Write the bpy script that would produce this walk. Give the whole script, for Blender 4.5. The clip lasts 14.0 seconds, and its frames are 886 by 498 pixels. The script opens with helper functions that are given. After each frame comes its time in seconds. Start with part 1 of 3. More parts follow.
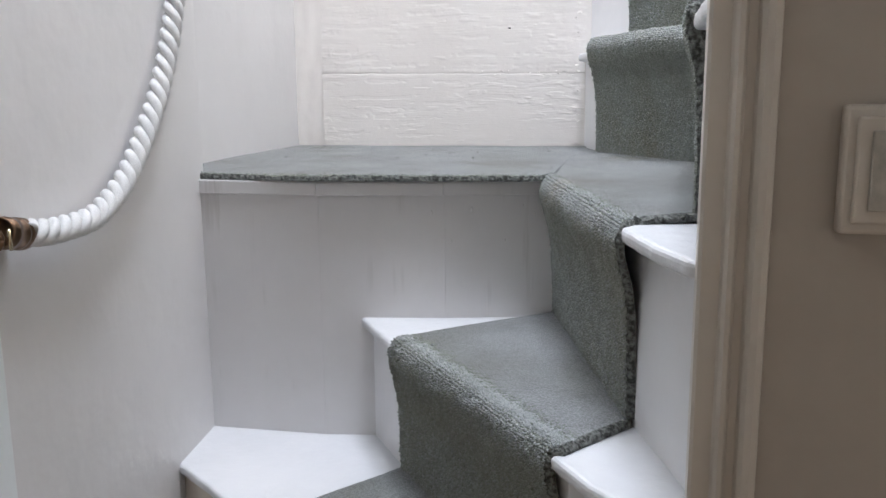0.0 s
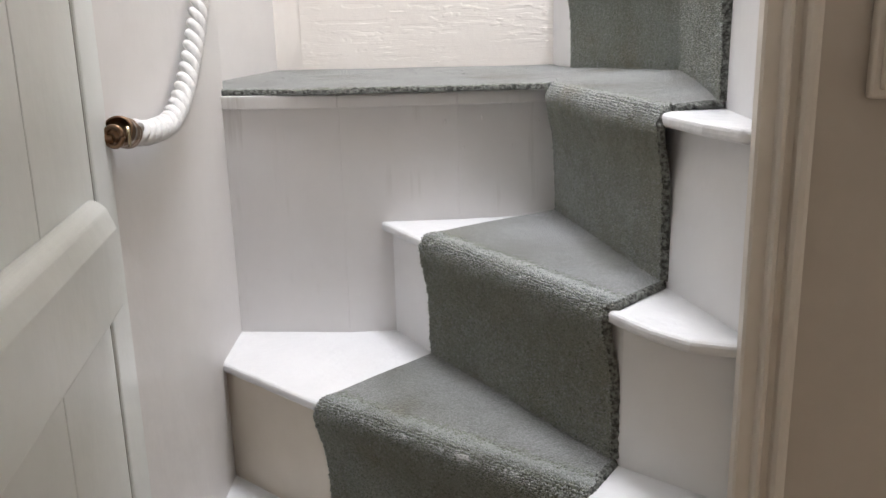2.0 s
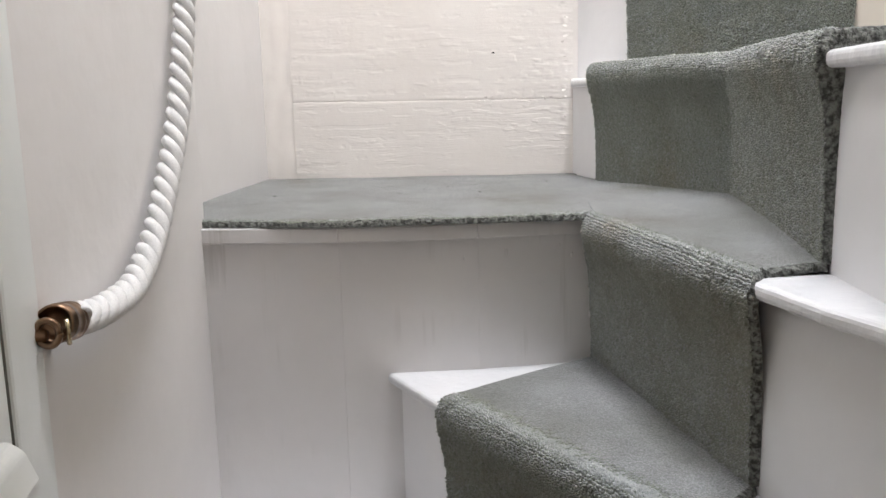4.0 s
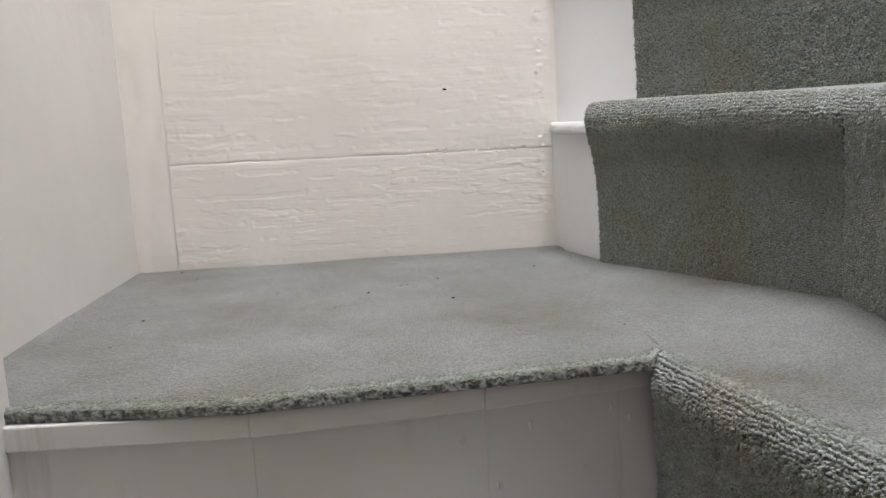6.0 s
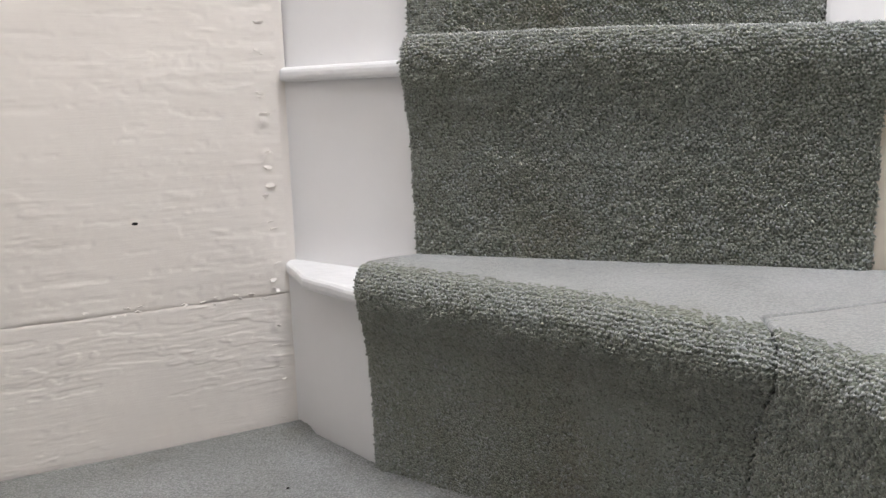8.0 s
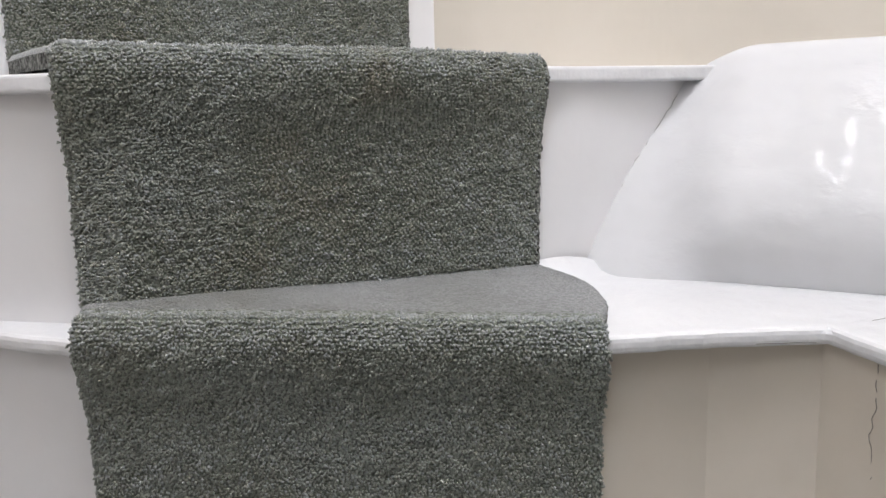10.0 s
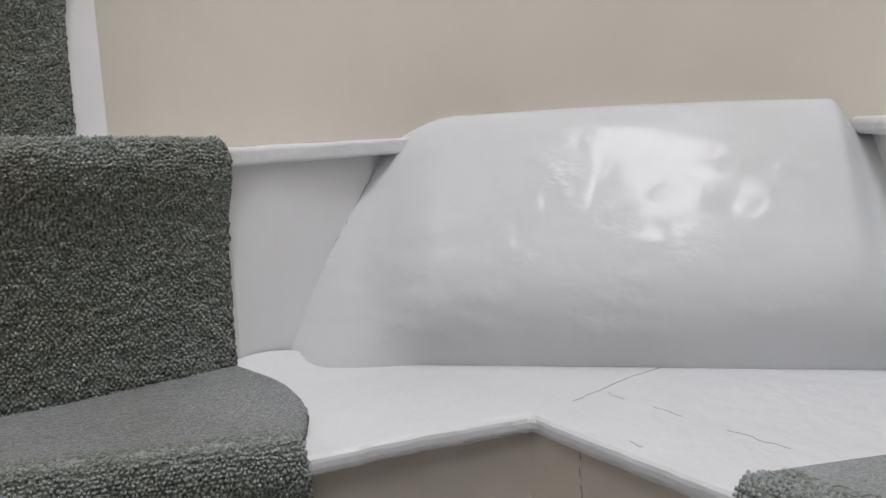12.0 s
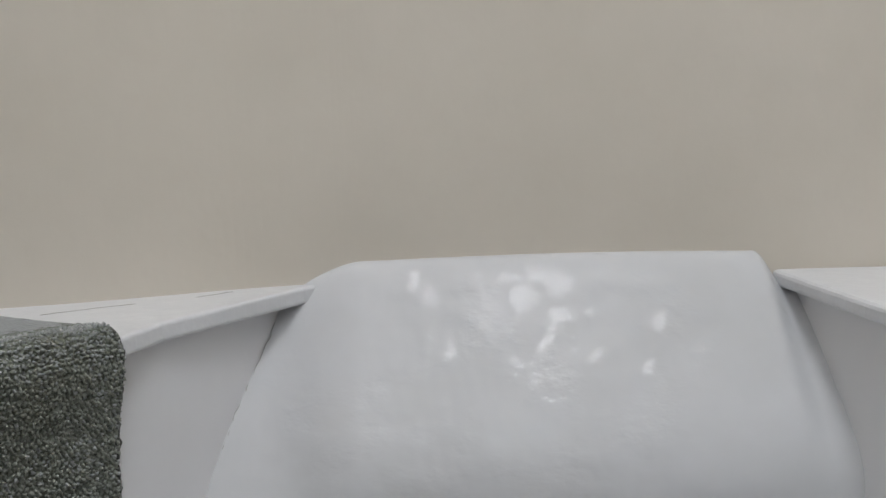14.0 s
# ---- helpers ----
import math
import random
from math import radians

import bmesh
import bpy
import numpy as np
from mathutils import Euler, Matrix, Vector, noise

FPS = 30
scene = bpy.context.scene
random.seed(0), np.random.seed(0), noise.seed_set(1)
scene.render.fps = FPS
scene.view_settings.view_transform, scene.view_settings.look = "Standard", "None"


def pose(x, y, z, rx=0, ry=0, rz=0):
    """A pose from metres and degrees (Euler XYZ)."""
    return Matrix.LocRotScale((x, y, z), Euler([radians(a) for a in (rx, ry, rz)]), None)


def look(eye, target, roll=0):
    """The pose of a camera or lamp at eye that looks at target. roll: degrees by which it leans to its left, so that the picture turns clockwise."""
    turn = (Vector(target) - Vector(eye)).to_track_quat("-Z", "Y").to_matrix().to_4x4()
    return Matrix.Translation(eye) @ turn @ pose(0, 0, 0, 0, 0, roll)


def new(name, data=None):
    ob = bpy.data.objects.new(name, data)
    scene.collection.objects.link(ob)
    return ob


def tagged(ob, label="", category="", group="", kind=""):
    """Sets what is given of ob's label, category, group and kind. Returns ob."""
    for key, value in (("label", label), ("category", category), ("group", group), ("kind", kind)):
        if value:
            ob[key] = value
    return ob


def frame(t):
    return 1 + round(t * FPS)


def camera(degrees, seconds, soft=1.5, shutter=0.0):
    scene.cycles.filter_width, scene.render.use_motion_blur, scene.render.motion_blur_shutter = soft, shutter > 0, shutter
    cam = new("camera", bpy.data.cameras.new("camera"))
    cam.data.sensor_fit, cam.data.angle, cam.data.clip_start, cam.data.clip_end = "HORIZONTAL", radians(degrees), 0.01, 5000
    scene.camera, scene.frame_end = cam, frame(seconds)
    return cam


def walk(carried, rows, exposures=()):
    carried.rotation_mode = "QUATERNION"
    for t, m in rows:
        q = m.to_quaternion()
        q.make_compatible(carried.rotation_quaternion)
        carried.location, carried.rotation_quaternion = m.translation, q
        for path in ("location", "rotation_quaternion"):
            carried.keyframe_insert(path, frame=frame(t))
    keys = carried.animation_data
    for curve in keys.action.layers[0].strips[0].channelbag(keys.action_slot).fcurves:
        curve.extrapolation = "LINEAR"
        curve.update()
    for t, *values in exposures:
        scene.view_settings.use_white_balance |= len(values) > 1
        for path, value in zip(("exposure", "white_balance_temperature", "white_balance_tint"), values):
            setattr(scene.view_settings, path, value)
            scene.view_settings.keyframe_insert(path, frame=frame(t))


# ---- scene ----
cam = camera(54.6, 14.0)
PATH = [
    (0, (0.497, 0.228, 1.241), (0.15, 2.163, 0.874), -0.5),
    (0.5, (0.402, 0.17, 1.2), (0.171, 2.103, 0.745), -0.8),
    (1, (0.339, 0.109, 1.181), (0.188, 2.04, 0.682), -1.1),
    (1.5, (0.319, 0.073, 1.184), (0.188, 2.003, 0.678), -1.2),
    (2, (0.315, 0.063, 1.203), (0.19, 1.995, 0.701), -1.4),
    (2.5, (0.305, 0.073, 1.214), (0.184, 2.008, 0.724), -1.6),
    (3, (0.287, 0.104, 1.239), (0.177, 2.05, 0.791), -2.0),
    (3.5, (0.267, 0.188, 1.258), (0.167, 2.15, 0.881), -1.5),
    (3.7, (0.266, 0.241, 1.265), (0.151, 2.205, 0.908), -1.3),
    (5.8, (0.153, 0.802, 1.34), (0.293, 2.773, 1.027), -3.4),
    (6, (0.16, 0.873, 1.339), (0.295, 2.845, 1.034), -3.2),
    (6.5, (0.14, 1.012, 1.389), (0.333, 2.974, 1.055), -3.1),
    (7, (0.169, 1.107, 1.377), (0.465, 3.06, 1.06), -3.5),
    (7.5, (0.157, 1.23, 1.443), (0.762, 3.104, 1.048), -3.3),
    (8, (0.144, 1.301, 1.529), (1.04, 3.053, 1.17), -1.8),
    (8.2, (0.143, 1.305, 1.566), (1.109, 3.019, 1.204), -1.8),
    (10.3, (0.276, 1.431, 1.788), (1.758, 2.732, 1.457), -1.7),
    (10.5, (0.293, 1.441, 1.794), (1.829, 2.681, 1.473), -2.0),
    (11, (0.32, 1.445, 1.804), (1.969, 2.533, 1.498), -3.1),
    (11.5, (0.329, 1.422, 1.815), (2.046, 2.408, 1.533), -3.6),
    (12, (0.343, 1.42, 1.819), (2.106, 2.32, 1.533), -2.9),
    (12.5, (0.375, 1.471, 1.806), (2.192, 2.252, 1.507), -2.3),
    (13, (0.405, 1.559, 1.84), (2.284, 2.187, 1.564), -2.8),
    (13.5, (0.405, 1.584, 1.931), (2.324, 2.088, 1.676), -2.7),
    (14, (0.411, 1.581, 1.968), (2.338, 2.034, 1.68), -1.7),
]
EXPOSURES = [(0.0, 0.66, 5850, 11), (0.5, 0.62, 6280, 11), (1.0, 0.78, 6330, 12), (1.5, 0.90, 6350, 12), (3.0, 0.93, 6380, 12), (3.7, 0.78, 6350, 12), (6.0, 0.34, 6450, 11), (6.5, 0.22, 6450, 11), (7.1, 0.16, 6450, 11), (7.5, 0.07, 6550, 11), (8.0, 0.18, 6450, 12), (10.5, -0.36, 6350, 13), (12.0, -0.85, 6330, 11), (13.0, -0.95, 6330, 9), (13.5, -1.0, 6250, 9), (14.0, -1.1, 6250, 9)]
walk(cam, [(t, look(eye, target, roll)) for t, eye, target, roll in PATH], EXPOSURES)

# ---- world, daylight and lamps ----
world = bpy.data.worlds.new("sky")
scene.world = world
world.use_nodes = True
wn = world.node_tree
sky = wn.nodes.new("ShaderNodeTexSky")
sky.sky_type = "NISHITA"
sky.sun_disc = False
sky.sun_elevation = radians(40)
sky.sun_rotation = radians(150)
wn.links.new(sky.outputs[0], wn.nodes["Background"].inputs[0])
wn.nodes["Background"].inputs[1].default_value = 0.12
sun = new("sun", bpy.data.lights.new("sun", "SUN"))
sun.data.energy, sun.data.angle, sun.data.color = 1.0, radians(12), (1.0, 0.95, 0.88)
sun.matrix_world = look((3, -4, 6), (0, 0, 0))


def window_light(name, eye, target, w, h, watts, colour):
    """Daylight standing in an opening."""
    data = bpy.data.lights.new(name, "AREA")
    data.shape, data.size, data.size_y, data.energy, data.color = "RECTANGLE", w, h, watts, colour
    ob = new(name, data)
    ob.matrix_world = look(eye, target)
    return ob


window_light("daylight_rooflight", (0.50, 1.315, 3.98), (0.46, 1.405, 1.0), 0.70, 0.50, 50.5, (0.96, 0.975, 1.0))
# unseen source added as low western fill for the upright faces
window_light("west_fill_light", (-0.30, 1.27, 2.90), (0.9, 1.6, 1.75), 0.48, 0.44, 7.5, (0.86, 0.94, 1.0))
window_light("daylight_room_window", (-1.86, -1.2, 1.65), (0.3, 0.2, 1.0), 0.9, 1.0, 72.0, (0.98, 1.0, 0.98))


# ---- materials ----
def node_material(name):
    m = bpy.data.materials.new(name)
    m.use_nodes = True
    return m, m.node_tree, m.node_tree.nodes["Principled BSDF"]


def link_noise(tree, scale, detail=4.0, rough=0.6, stretch=None):
    co = tree.nodes.new("ShaderNodeTexCoord")
    n = tree.nodes.new("ShaderNodeTexNoise")
    n.inputs["Scale"].default_value, n.inputs["Detail"].default_value, n.inputs["Roughness"].default_value = scale, detail, rough
    if stretch:
        mp = tree.nodes.new("ShaderNodeMapping")
        mp.inputs["Scale"].default_value = stretch
        tree.links.new(co.outputs["Object"], mp.inputs["Vector"])
        tree.links.new(mp.outputs[0], n.inputs["Vector"])
    else:
        tree.links.new(co.outputs["Object"], n.inputs["Vector"])
    return n


def ramp(tree, source, stops):
    r = tree.nodes.new("ShaderNodeValToRGB")
    els = r.color_ramp.elements
    while len(els) < len(stops):
        els.new(0.5)
    for e, (p, c) in zip(els, stops):
        e.position, e.color = p, (*c, 1.0)
    tree.links.new(source, r.inputs[0])
    return r


def add_bump(tree, bsdf, height, strength, distance, previous=None):
    b = tree.nodes.new("ShaderNodeBump")
    b.inputs["Strength"].default_value, b.inputs["Distance"].default_value = strength, distance
    tree.links.new(height, b.inputs["Height"])
    if previous:
        tree.links.new(previous.outputs[0], b.inputs["Normal"])
    tree.links.new(b.outputs[0], bsdf.inputs["Normal"])
    return b


def paint(name, low, high, roughness, grain=(0.15, 0.002), lumps=(0.25, 0.012), stretch=None, scale=60.0, coat=0.0, lump=14.0, detail=6.0):
    """Brushed paint: broad stains, brush grain and slow lumps of old coats."""
    m, t, b = node_material(name)
    stain = link_noise(t, 4.5, 5.0)
    r = ramp(t, stain.outputs["Fac"], [(0.3, low), (0.65, high)])
    t.links.new(r.outputs[0], b.inputs["Base Color"])
    rr = t.nodes.new("ShaderNodeMapRange")
    rr.inputs["To Min"].default_value, rr.inputs["To Max"].default_value = roughness * 0.8, roughness * 1.25
    fine = link_noise(t, scale, detail, 0.65, stretch)
    t.links.new(fine.outputs["Fac"], rr.inputs["Value"])
    t.links.new(rr.outputs[0], b.inputs["Roughness"])
    slow = link_noise(t, lump, 3.0, 0.5)
    p = add_bump(t, b, slow.outputs["Fac"], lumps[0], lumps[1])
    add_bump(t, b, fine.outputs["Fac"], grain[0], grain[1], p)
    b.inputs["Coat Weight"].default_value = coat
    return m


GLOSS_WHITE = paint("gloss_white_paint", (0.665, 0.665, 0.675), (0.725, 0.725, 0.735), 0.30, (0.12, 0.002), (0.45, 0.006), lump=42.0)
RISER_WHITE = paint("riser_white_paint", (0.715, 0.707, 0.711), (0.765, 0.758, 0.762), 0.33, (0.10, 0.002), (0.18, 0.008), (1, 1, 0.25))
PANEL_WHITE = paint("panel_white_paint", (0.675, 0.655, 0.652), (0.730, 0.713, 0.710), 0.36, (0.12, 0.002), (0.2, 0.008), (1, 1, 0.15))
PLASTER_WHITE = paint("white_wall_paint", (0.695, 0.675, 0.665), (0.735, 0.715, 0.705), 0.55, (0.1, 0.002), (0.12, 0.02), None, 70.0)


def wrinkled_gloss(name, low, high):
    """Thick gloss that has sagged smooth in places and wrinkled in others."""
    m, t, b = node_material(name)
    stain = link_noise(t, 5.0, 4.0)
    t.links.new(ramp(t, stain.outputs["Fac"], [(0.3, low), (0.65, high)]).outputs[0], b.inputs["Base Color"])
    b.inputs["Roughness"].default_value = 0.5
    b.inputs["Specular IOR Level"].default_value = 0.05
    b.inputs["Coat Weight"].default_value = 0.45
    b.inputs["Coat Roughness"].default_value = 0.035
    b.inputs["Coat IOR"].default_value = 1.3
    slow = link_noise(t, 11.0, 2.0, 0.5)
    p = add_bump(t, b, slow.outputs["Fac"], 0.14, 0.012)
    patch = ramp(t, link_noise(t, 13.0, 2.0).outputs["Fac"], [(0.46, (0.05, 0.05, 0.05)), (0.60, (1.0, 1.0, 1.0))])
    fine = link_noise(t, 80.0, 2.5, 0.55, (1.0, 0.7, 1.3))
    amount = t.nodes.new("ShaderNodeMath")
    amount.operation = "MULTIPLY"
    t.links.new(fine.outputs["Fac"], amount.inputs[0])
    t.links.new(patch.outputs[0], amount.inputs[1])
    add_bump(t, b, amount.outputs[0], 0.16, 0.0040, p)
    wrinkle = t.nodes.new("ShaderNodeBump")
    wrinkle.inputs["Strength"].default_value, wrinkle.inputs["Distance"].default_value = 0.85, 0.0040
    t.links.new(amount.outputs[0], wrinkle.inputs["Height"])
    t.links.new(p.outputs[0], wrinkle.inputs["Normal"])
    t.links.new(wrinkle.outputs[0], b.inputs["Coat Normal"])
    return m


BULGE_WHITE = wrinkled_gloss("thick_gloss_paint", (0.575, 0.575, 0.575), (0.63, 0.63, 0.64))
streak = link_noise(PANEL_WHITE.node_tree, 1.0, 3.0, 0.6, (55.0, 55.0, 3.0))
where = link_noise(PANEL_WHITE.node_tree, 6.0, 2.0)
pt, pb = PANEL_WHITE.node_tree, PANEL_WHITE.node_tree.nodes["Principled BSDF"]
grime = pt.nodes.new("ShaderNodeMath")
grime.operation = "MULTIPLY"
pt.links.new(ramp(pt, streak.outputs["Fac"], [(0.56, (0, 0, 0)), (0.72, (1, 1, 1))]).outputs[0], grime.inputs[0])
pt.links.new(ramp(pt, where.outputs["Fac"], [(0.52, (0, 0, 0)), (0.66, (1, 1, 1))]).outputs[0], grime.inputs[1])
smear = pt.nodes.new("ShaderNodeMix")
smear.data_type = "RGBA"
pt.links.new(grime.outputs[0], smear.inputs["Factor"])
pt.links.new(pb.inputs["Base Color"].links[0].from_socket, smear.inputs["A"])
smear.inputs["B"].default_value = (0.57, 0.55, 0.535, 1.0)
pt.links.new(smear.outputs["Result"], pb.inputs["Base Color"])
OLD_CREAM = paint("old_cream_paint", (0.575, 0.515, 0.435), (0.65, 0.592, 0.512), 0.42, (0.15, 0.002), (0.2, 0.008))
CREAM_BOARDS = paint("cream_board_paint", (0.735, 0.69, 0.65), (0.785, 0.745, 0.705), 0.42, (0.13, 0.0016), (0.20, 0.008), (0.10, 1, 1.6), 260.0)
BEIGE_WALL = paint("beige_wall_paint", (0.625, 0.572, 0.487), (0.665, 0.61, 0.527), 0.65, (0.08, 0.002), (0.1, 0.02), None, 60.0)
ROOM_WALL = paint("taupe_wall_paint", (0.41, 0.367, 0.318), (0.46, 0.417, 0.368), 0.6, (0.1, 0.002), (0.12, 0.02), None, 60.0)
CASING_PAINT = paint("casing_paint", (0.56, 0.512, 0.455), (0.62, 0.572, 0.515), 0.42, (0.12, 0.002), (0.2, 0.006))
DOOR_PAINT = paint("pale_grey_green_paint", (0.715, 0.745, 0.735), (0.78, 0.805, 0.798), 0.35, (0.2, 0.002), (0.25, 0.008), (1, 1, 0.2))
CEILING_PAINT = paint("ceiling_paint", (0.76, 0.75, 0.73), (0.82, 0.81, 0.79), 0.8)
FLOOR_WOOD = paint("floor_boards", (0.16, 0.10, 0.06), (0.26, 0.17, 0.10), 0.5, (0.2, 0.002), (0.1, 0.004), (0.2, 1, 1))


def carpet_material(name, pile, gap_shade, dirt, low, high, fine=265.0):
    """Cut pile in small worm-like tufts, gap shade painted in; worn ground is yarn trodden flat."""
    m, t, b = node_material(name)
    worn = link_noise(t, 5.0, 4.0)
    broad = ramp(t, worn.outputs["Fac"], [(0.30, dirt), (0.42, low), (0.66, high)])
    co = t.nodes.new("ShaderNodeTexCoord")
    bend = link_noise(t, 170.0, 1.0)
    lean = t.nodes.new("ShaderNodeMix")
    lean.data_type, lean.blend_type = "RGBA", "LINEAR_LIGHT"
    lean.inputs["Factor"].default_value = 0.0032
    t.links.new(co.outputs["Object"], lean.inputs["A"])
    t.links.new(bend.outputs["Color"], lean.inputs["B"])
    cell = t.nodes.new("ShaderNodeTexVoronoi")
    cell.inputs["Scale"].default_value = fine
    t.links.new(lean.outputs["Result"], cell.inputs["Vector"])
    # shade between tufts is put into the colour: lighter tops, darker gaps
    tuft = ramp(t, cell.outputs["Distance"], [(0.12, (1 + gap_shade, 1 + gap_shade, 1 + gap_shade)), (0.62, (1 - gap_shade, 1 - gap_shade, 1 - gap_shade))])
    height = t.nodes.new("ShaderNodeMath")
    height.operation = "SUBTRACT"
    height.inputs[0].default_value = 1.0
    t.links.new(cell.outputs["Distance"], height.inputs[1])
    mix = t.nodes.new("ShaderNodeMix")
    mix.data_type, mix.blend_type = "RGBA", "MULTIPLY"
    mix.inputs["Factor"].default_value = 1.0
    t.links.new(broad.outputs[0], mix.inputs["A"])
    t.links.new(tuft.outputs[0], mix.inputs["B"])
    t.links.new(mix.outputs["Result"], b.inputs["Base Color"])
    b.inputs["Roughness"].default_value = 0.95
    b.inputs["Specular IOR Level"].default_value = 0.2
    b.inputs["Sheen Weight"].default_value = 0.3
    b.inputs["Sheen Roughness"].default_value = 0.45
    add_bump(t, b, height.outputs[0], 1.0, pile)
    return m


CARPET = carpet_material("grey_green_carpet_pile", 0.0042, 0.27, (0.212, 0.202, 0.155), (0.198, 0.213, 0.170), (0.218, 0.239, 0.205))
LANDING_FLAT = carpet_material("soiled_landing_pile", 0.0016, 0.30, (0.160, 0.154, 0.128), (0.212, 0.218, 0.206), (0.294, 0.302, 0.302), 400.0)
# trodden pile, its colour also lightened for the overhead light on treads
CARPET_FLAT_LIT = carpet_material("trodden_lit_carpet_pile", 0.0008, 0.16, (0.245, 0.243, 0.225), (0.290, 0.300, 0.296), (0.360, 0.372, 0.376), 400.0)


def tuft_material(name, dirt, low, high, spread):
    """Single yarn ends, each a little lighter or darker than the next."""
    m, t, b = node_material(name)
    broad = ramp(t, link_noise(t, 5.0, 4.0).outputs["Fac"], [(0.30, dirt), (0.42, low), (0.66, high)])
    geo = t.nodes.new("ShaderNodeNewGeometry")
    shade = ramp(t, geo.outputs["Random Per Island"], [(0.0, (1 - spread,) * 3), (1.0, (1 + spread,) * 3)])
    mix = t.nodes.new("ShaderNodeMix")
    mix.data_type, mix.blend_type = "RGBA", "MULTIPLY"
    mix.inputs["Factor"].default_value = 1.0
    t.links.new(broad.outputs[0], mix.inputs["A"])
    t.links.new(shade.outputs[0], mix.inputs["B"])
    t.links.new(mix.outputs["Result"], b.inputs["Base Color"])
    b.inputs["Roughness"].default_value = 0.95
    b.inputs["Specular IOR Level"].default_value = 0.2
    b.inputs["Sheen Weight"].default_value = 0.3
    b.inputs["Sheen Roughness"].default_value = 0.45
    return m


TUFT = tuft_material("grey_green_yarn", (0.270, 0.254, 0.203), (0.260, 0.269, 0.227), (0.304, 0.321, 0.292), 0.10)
# nosing yarn: wear and the light from above share one paler colour
RUBBED_LIT_TUFT = tuft_material("rubbed_lit_grey_yarn", (0.295, 0.290, 0.262), (0.312, 0.322, 0.308), (0.362, 0.377, 0.374), 0.14)


def plain(name, colour, roughness, metal=0.0, scale=120.0, depth=0.001):
    m, t, b = node_material(name)
    n = link_noise(t, scale, 5.0)
    r = ramp(t, n.outputs["Fac"], [(0.3, tuple(c * 0.75 for c in colour)), (0.7, colour)])
    t.links.new(r.outputs[0], b.inputs["Base Color"])
    b.inputs["Roughness"].default_value, b.inputs["Metallic"].default_value = roughness, metal
    add_bump(t, b, n.outputs["Fac"], 0.35, depth)
    return m


# ragged carpet edge; its dark colour also paints shade along right rims
SHADED_BACKING, bt, bb = node_material("frayed_shaded_carpet_edge")
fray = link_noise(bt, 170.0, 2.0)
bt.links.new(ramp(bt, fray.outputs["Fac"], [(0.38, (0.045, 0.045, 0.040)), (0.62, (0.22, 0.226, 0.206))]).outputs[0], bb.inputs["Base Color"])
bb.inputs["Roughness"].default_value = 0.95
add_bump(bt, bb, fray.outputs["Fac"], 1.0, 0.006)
BRASS = plain("tarnished_bronze", (0.24, 0.155, 0.10), 0.28, 1.0, 60.0)
BRASS_PIN = plain("bright_brass", (0.75, 0.62, 0.42), 0.25, 1.0, 60.0)
ROPE = plain("white_cotton_rope", (0.78, 0.77, 0.76), 0.85, 0.0, 700.0, 0.004)
DARK = plain("dark_gap", (0.02, 0.018, 0.016), 0.9)
CRACK = plain("dirty_crack", (0.24, 0.225, 0.20), 0.9, 0.0, 260.0)
# dark colour for painted shade in the door gap
GAP_SHADE = plain("door_gap_shade", (0.17, 0.175, 0.155), 0.8, 0.0, 60.0)
SWITCH = plain("switch_plastic", (0.5, 0.47, 0.42), 0.4)
GLASS = bpy.data.materials.new("window_glass")
GLASS.use_nodes = True
GLASS.node_tree.nodes["Principled BSDF"].inputs["Transmission Weight"].default_value = 1.0
GLASS.node_tree.nodes["Principled BSDF"].inputs["Roughness"].default_value = 0.0


# ---- mesh helpers ----
def finish(name, bm, material, smooth=False):
    bmesh.ops.recalc_face_normals(bm, faces=bm.faces)
    me = bpy.data.meshes.new(name)
    bm.to_mesh(me)
    bm.free()
    me.materials.append(material)
    if smooth:
        me.shade_smooth()
    return new(name, me)


def part(name, bm, material, parent, label="", smooth=False):
    ob = finish(name, bm, material, smooth)
    ob.parent = parent
    if label:
        tagged(ob, label)
    return ob


def thing(name, label, category, group="", kind=""):
    return tagged(new(name), label, category, group, kind)


def bevelled(bm, width, segments=2):
    if width > 0:
        bmesh.ops.bevel(bm, geom=[e for e in bm.edges if e.calc_face_angle(0.0) > 0.5], offset=width, segments=segments, affect="EDGES", profile=0.5, clamp_overlap=True)
    return bm


def prism(outline, z0, z1, bevel=0.0, segments=2):
    """An upright slab on a plan outline."""
    bm = bmesh.new()
    low = [bm.verts.new((x, y, z0)) for x, y in outline]
    top = [bm.verts.new((x, y, z1)) for x, y in outline]
    n = len(outline)
    bm.faces.new(low[::-1])
    bm.faces.new(top)
    for i in range(n):
        bm.faces.new((low[i], low[(i + 1) % n], top[(i + 1) % n], top[i]))
    bmesh.ops.recalc_face_normals(bm, faces=bm.faces)
    return bevelled(bm, bevel, segments)


def box(x0, y0, z0, x1, y1, z1, bevel=0.0, segments=2):
    return prism([(x0, y0), (x1, y0), (x1, y1), (x0, y1)], z0, z1, bevel, segments)


def fence(points, depth, z0, z1, bevel=0.0):
    """An upright board that follows a plan line and is thick to its left-hand side by depth."""
    pts = [Vector(p) for p in points]
    back = []
    for i, p in enumerate(pts):
        a, b = pts[max(i - 1, 0)], pts[min(i + 1, len(pts) - 1)]
        d = (b - a).normalized()
        back.append(p + Vector((-d.y, d.x)) * depth)
    return prism([tuple(p) for p in pts] + [tuple(p) for p in back[::-1]], z0, z1, bevel)


def lathe(profile, steps=24):
    """A turned body about z from (radius, height) pairs."""
    bm = bmesh.new()
    rings = []
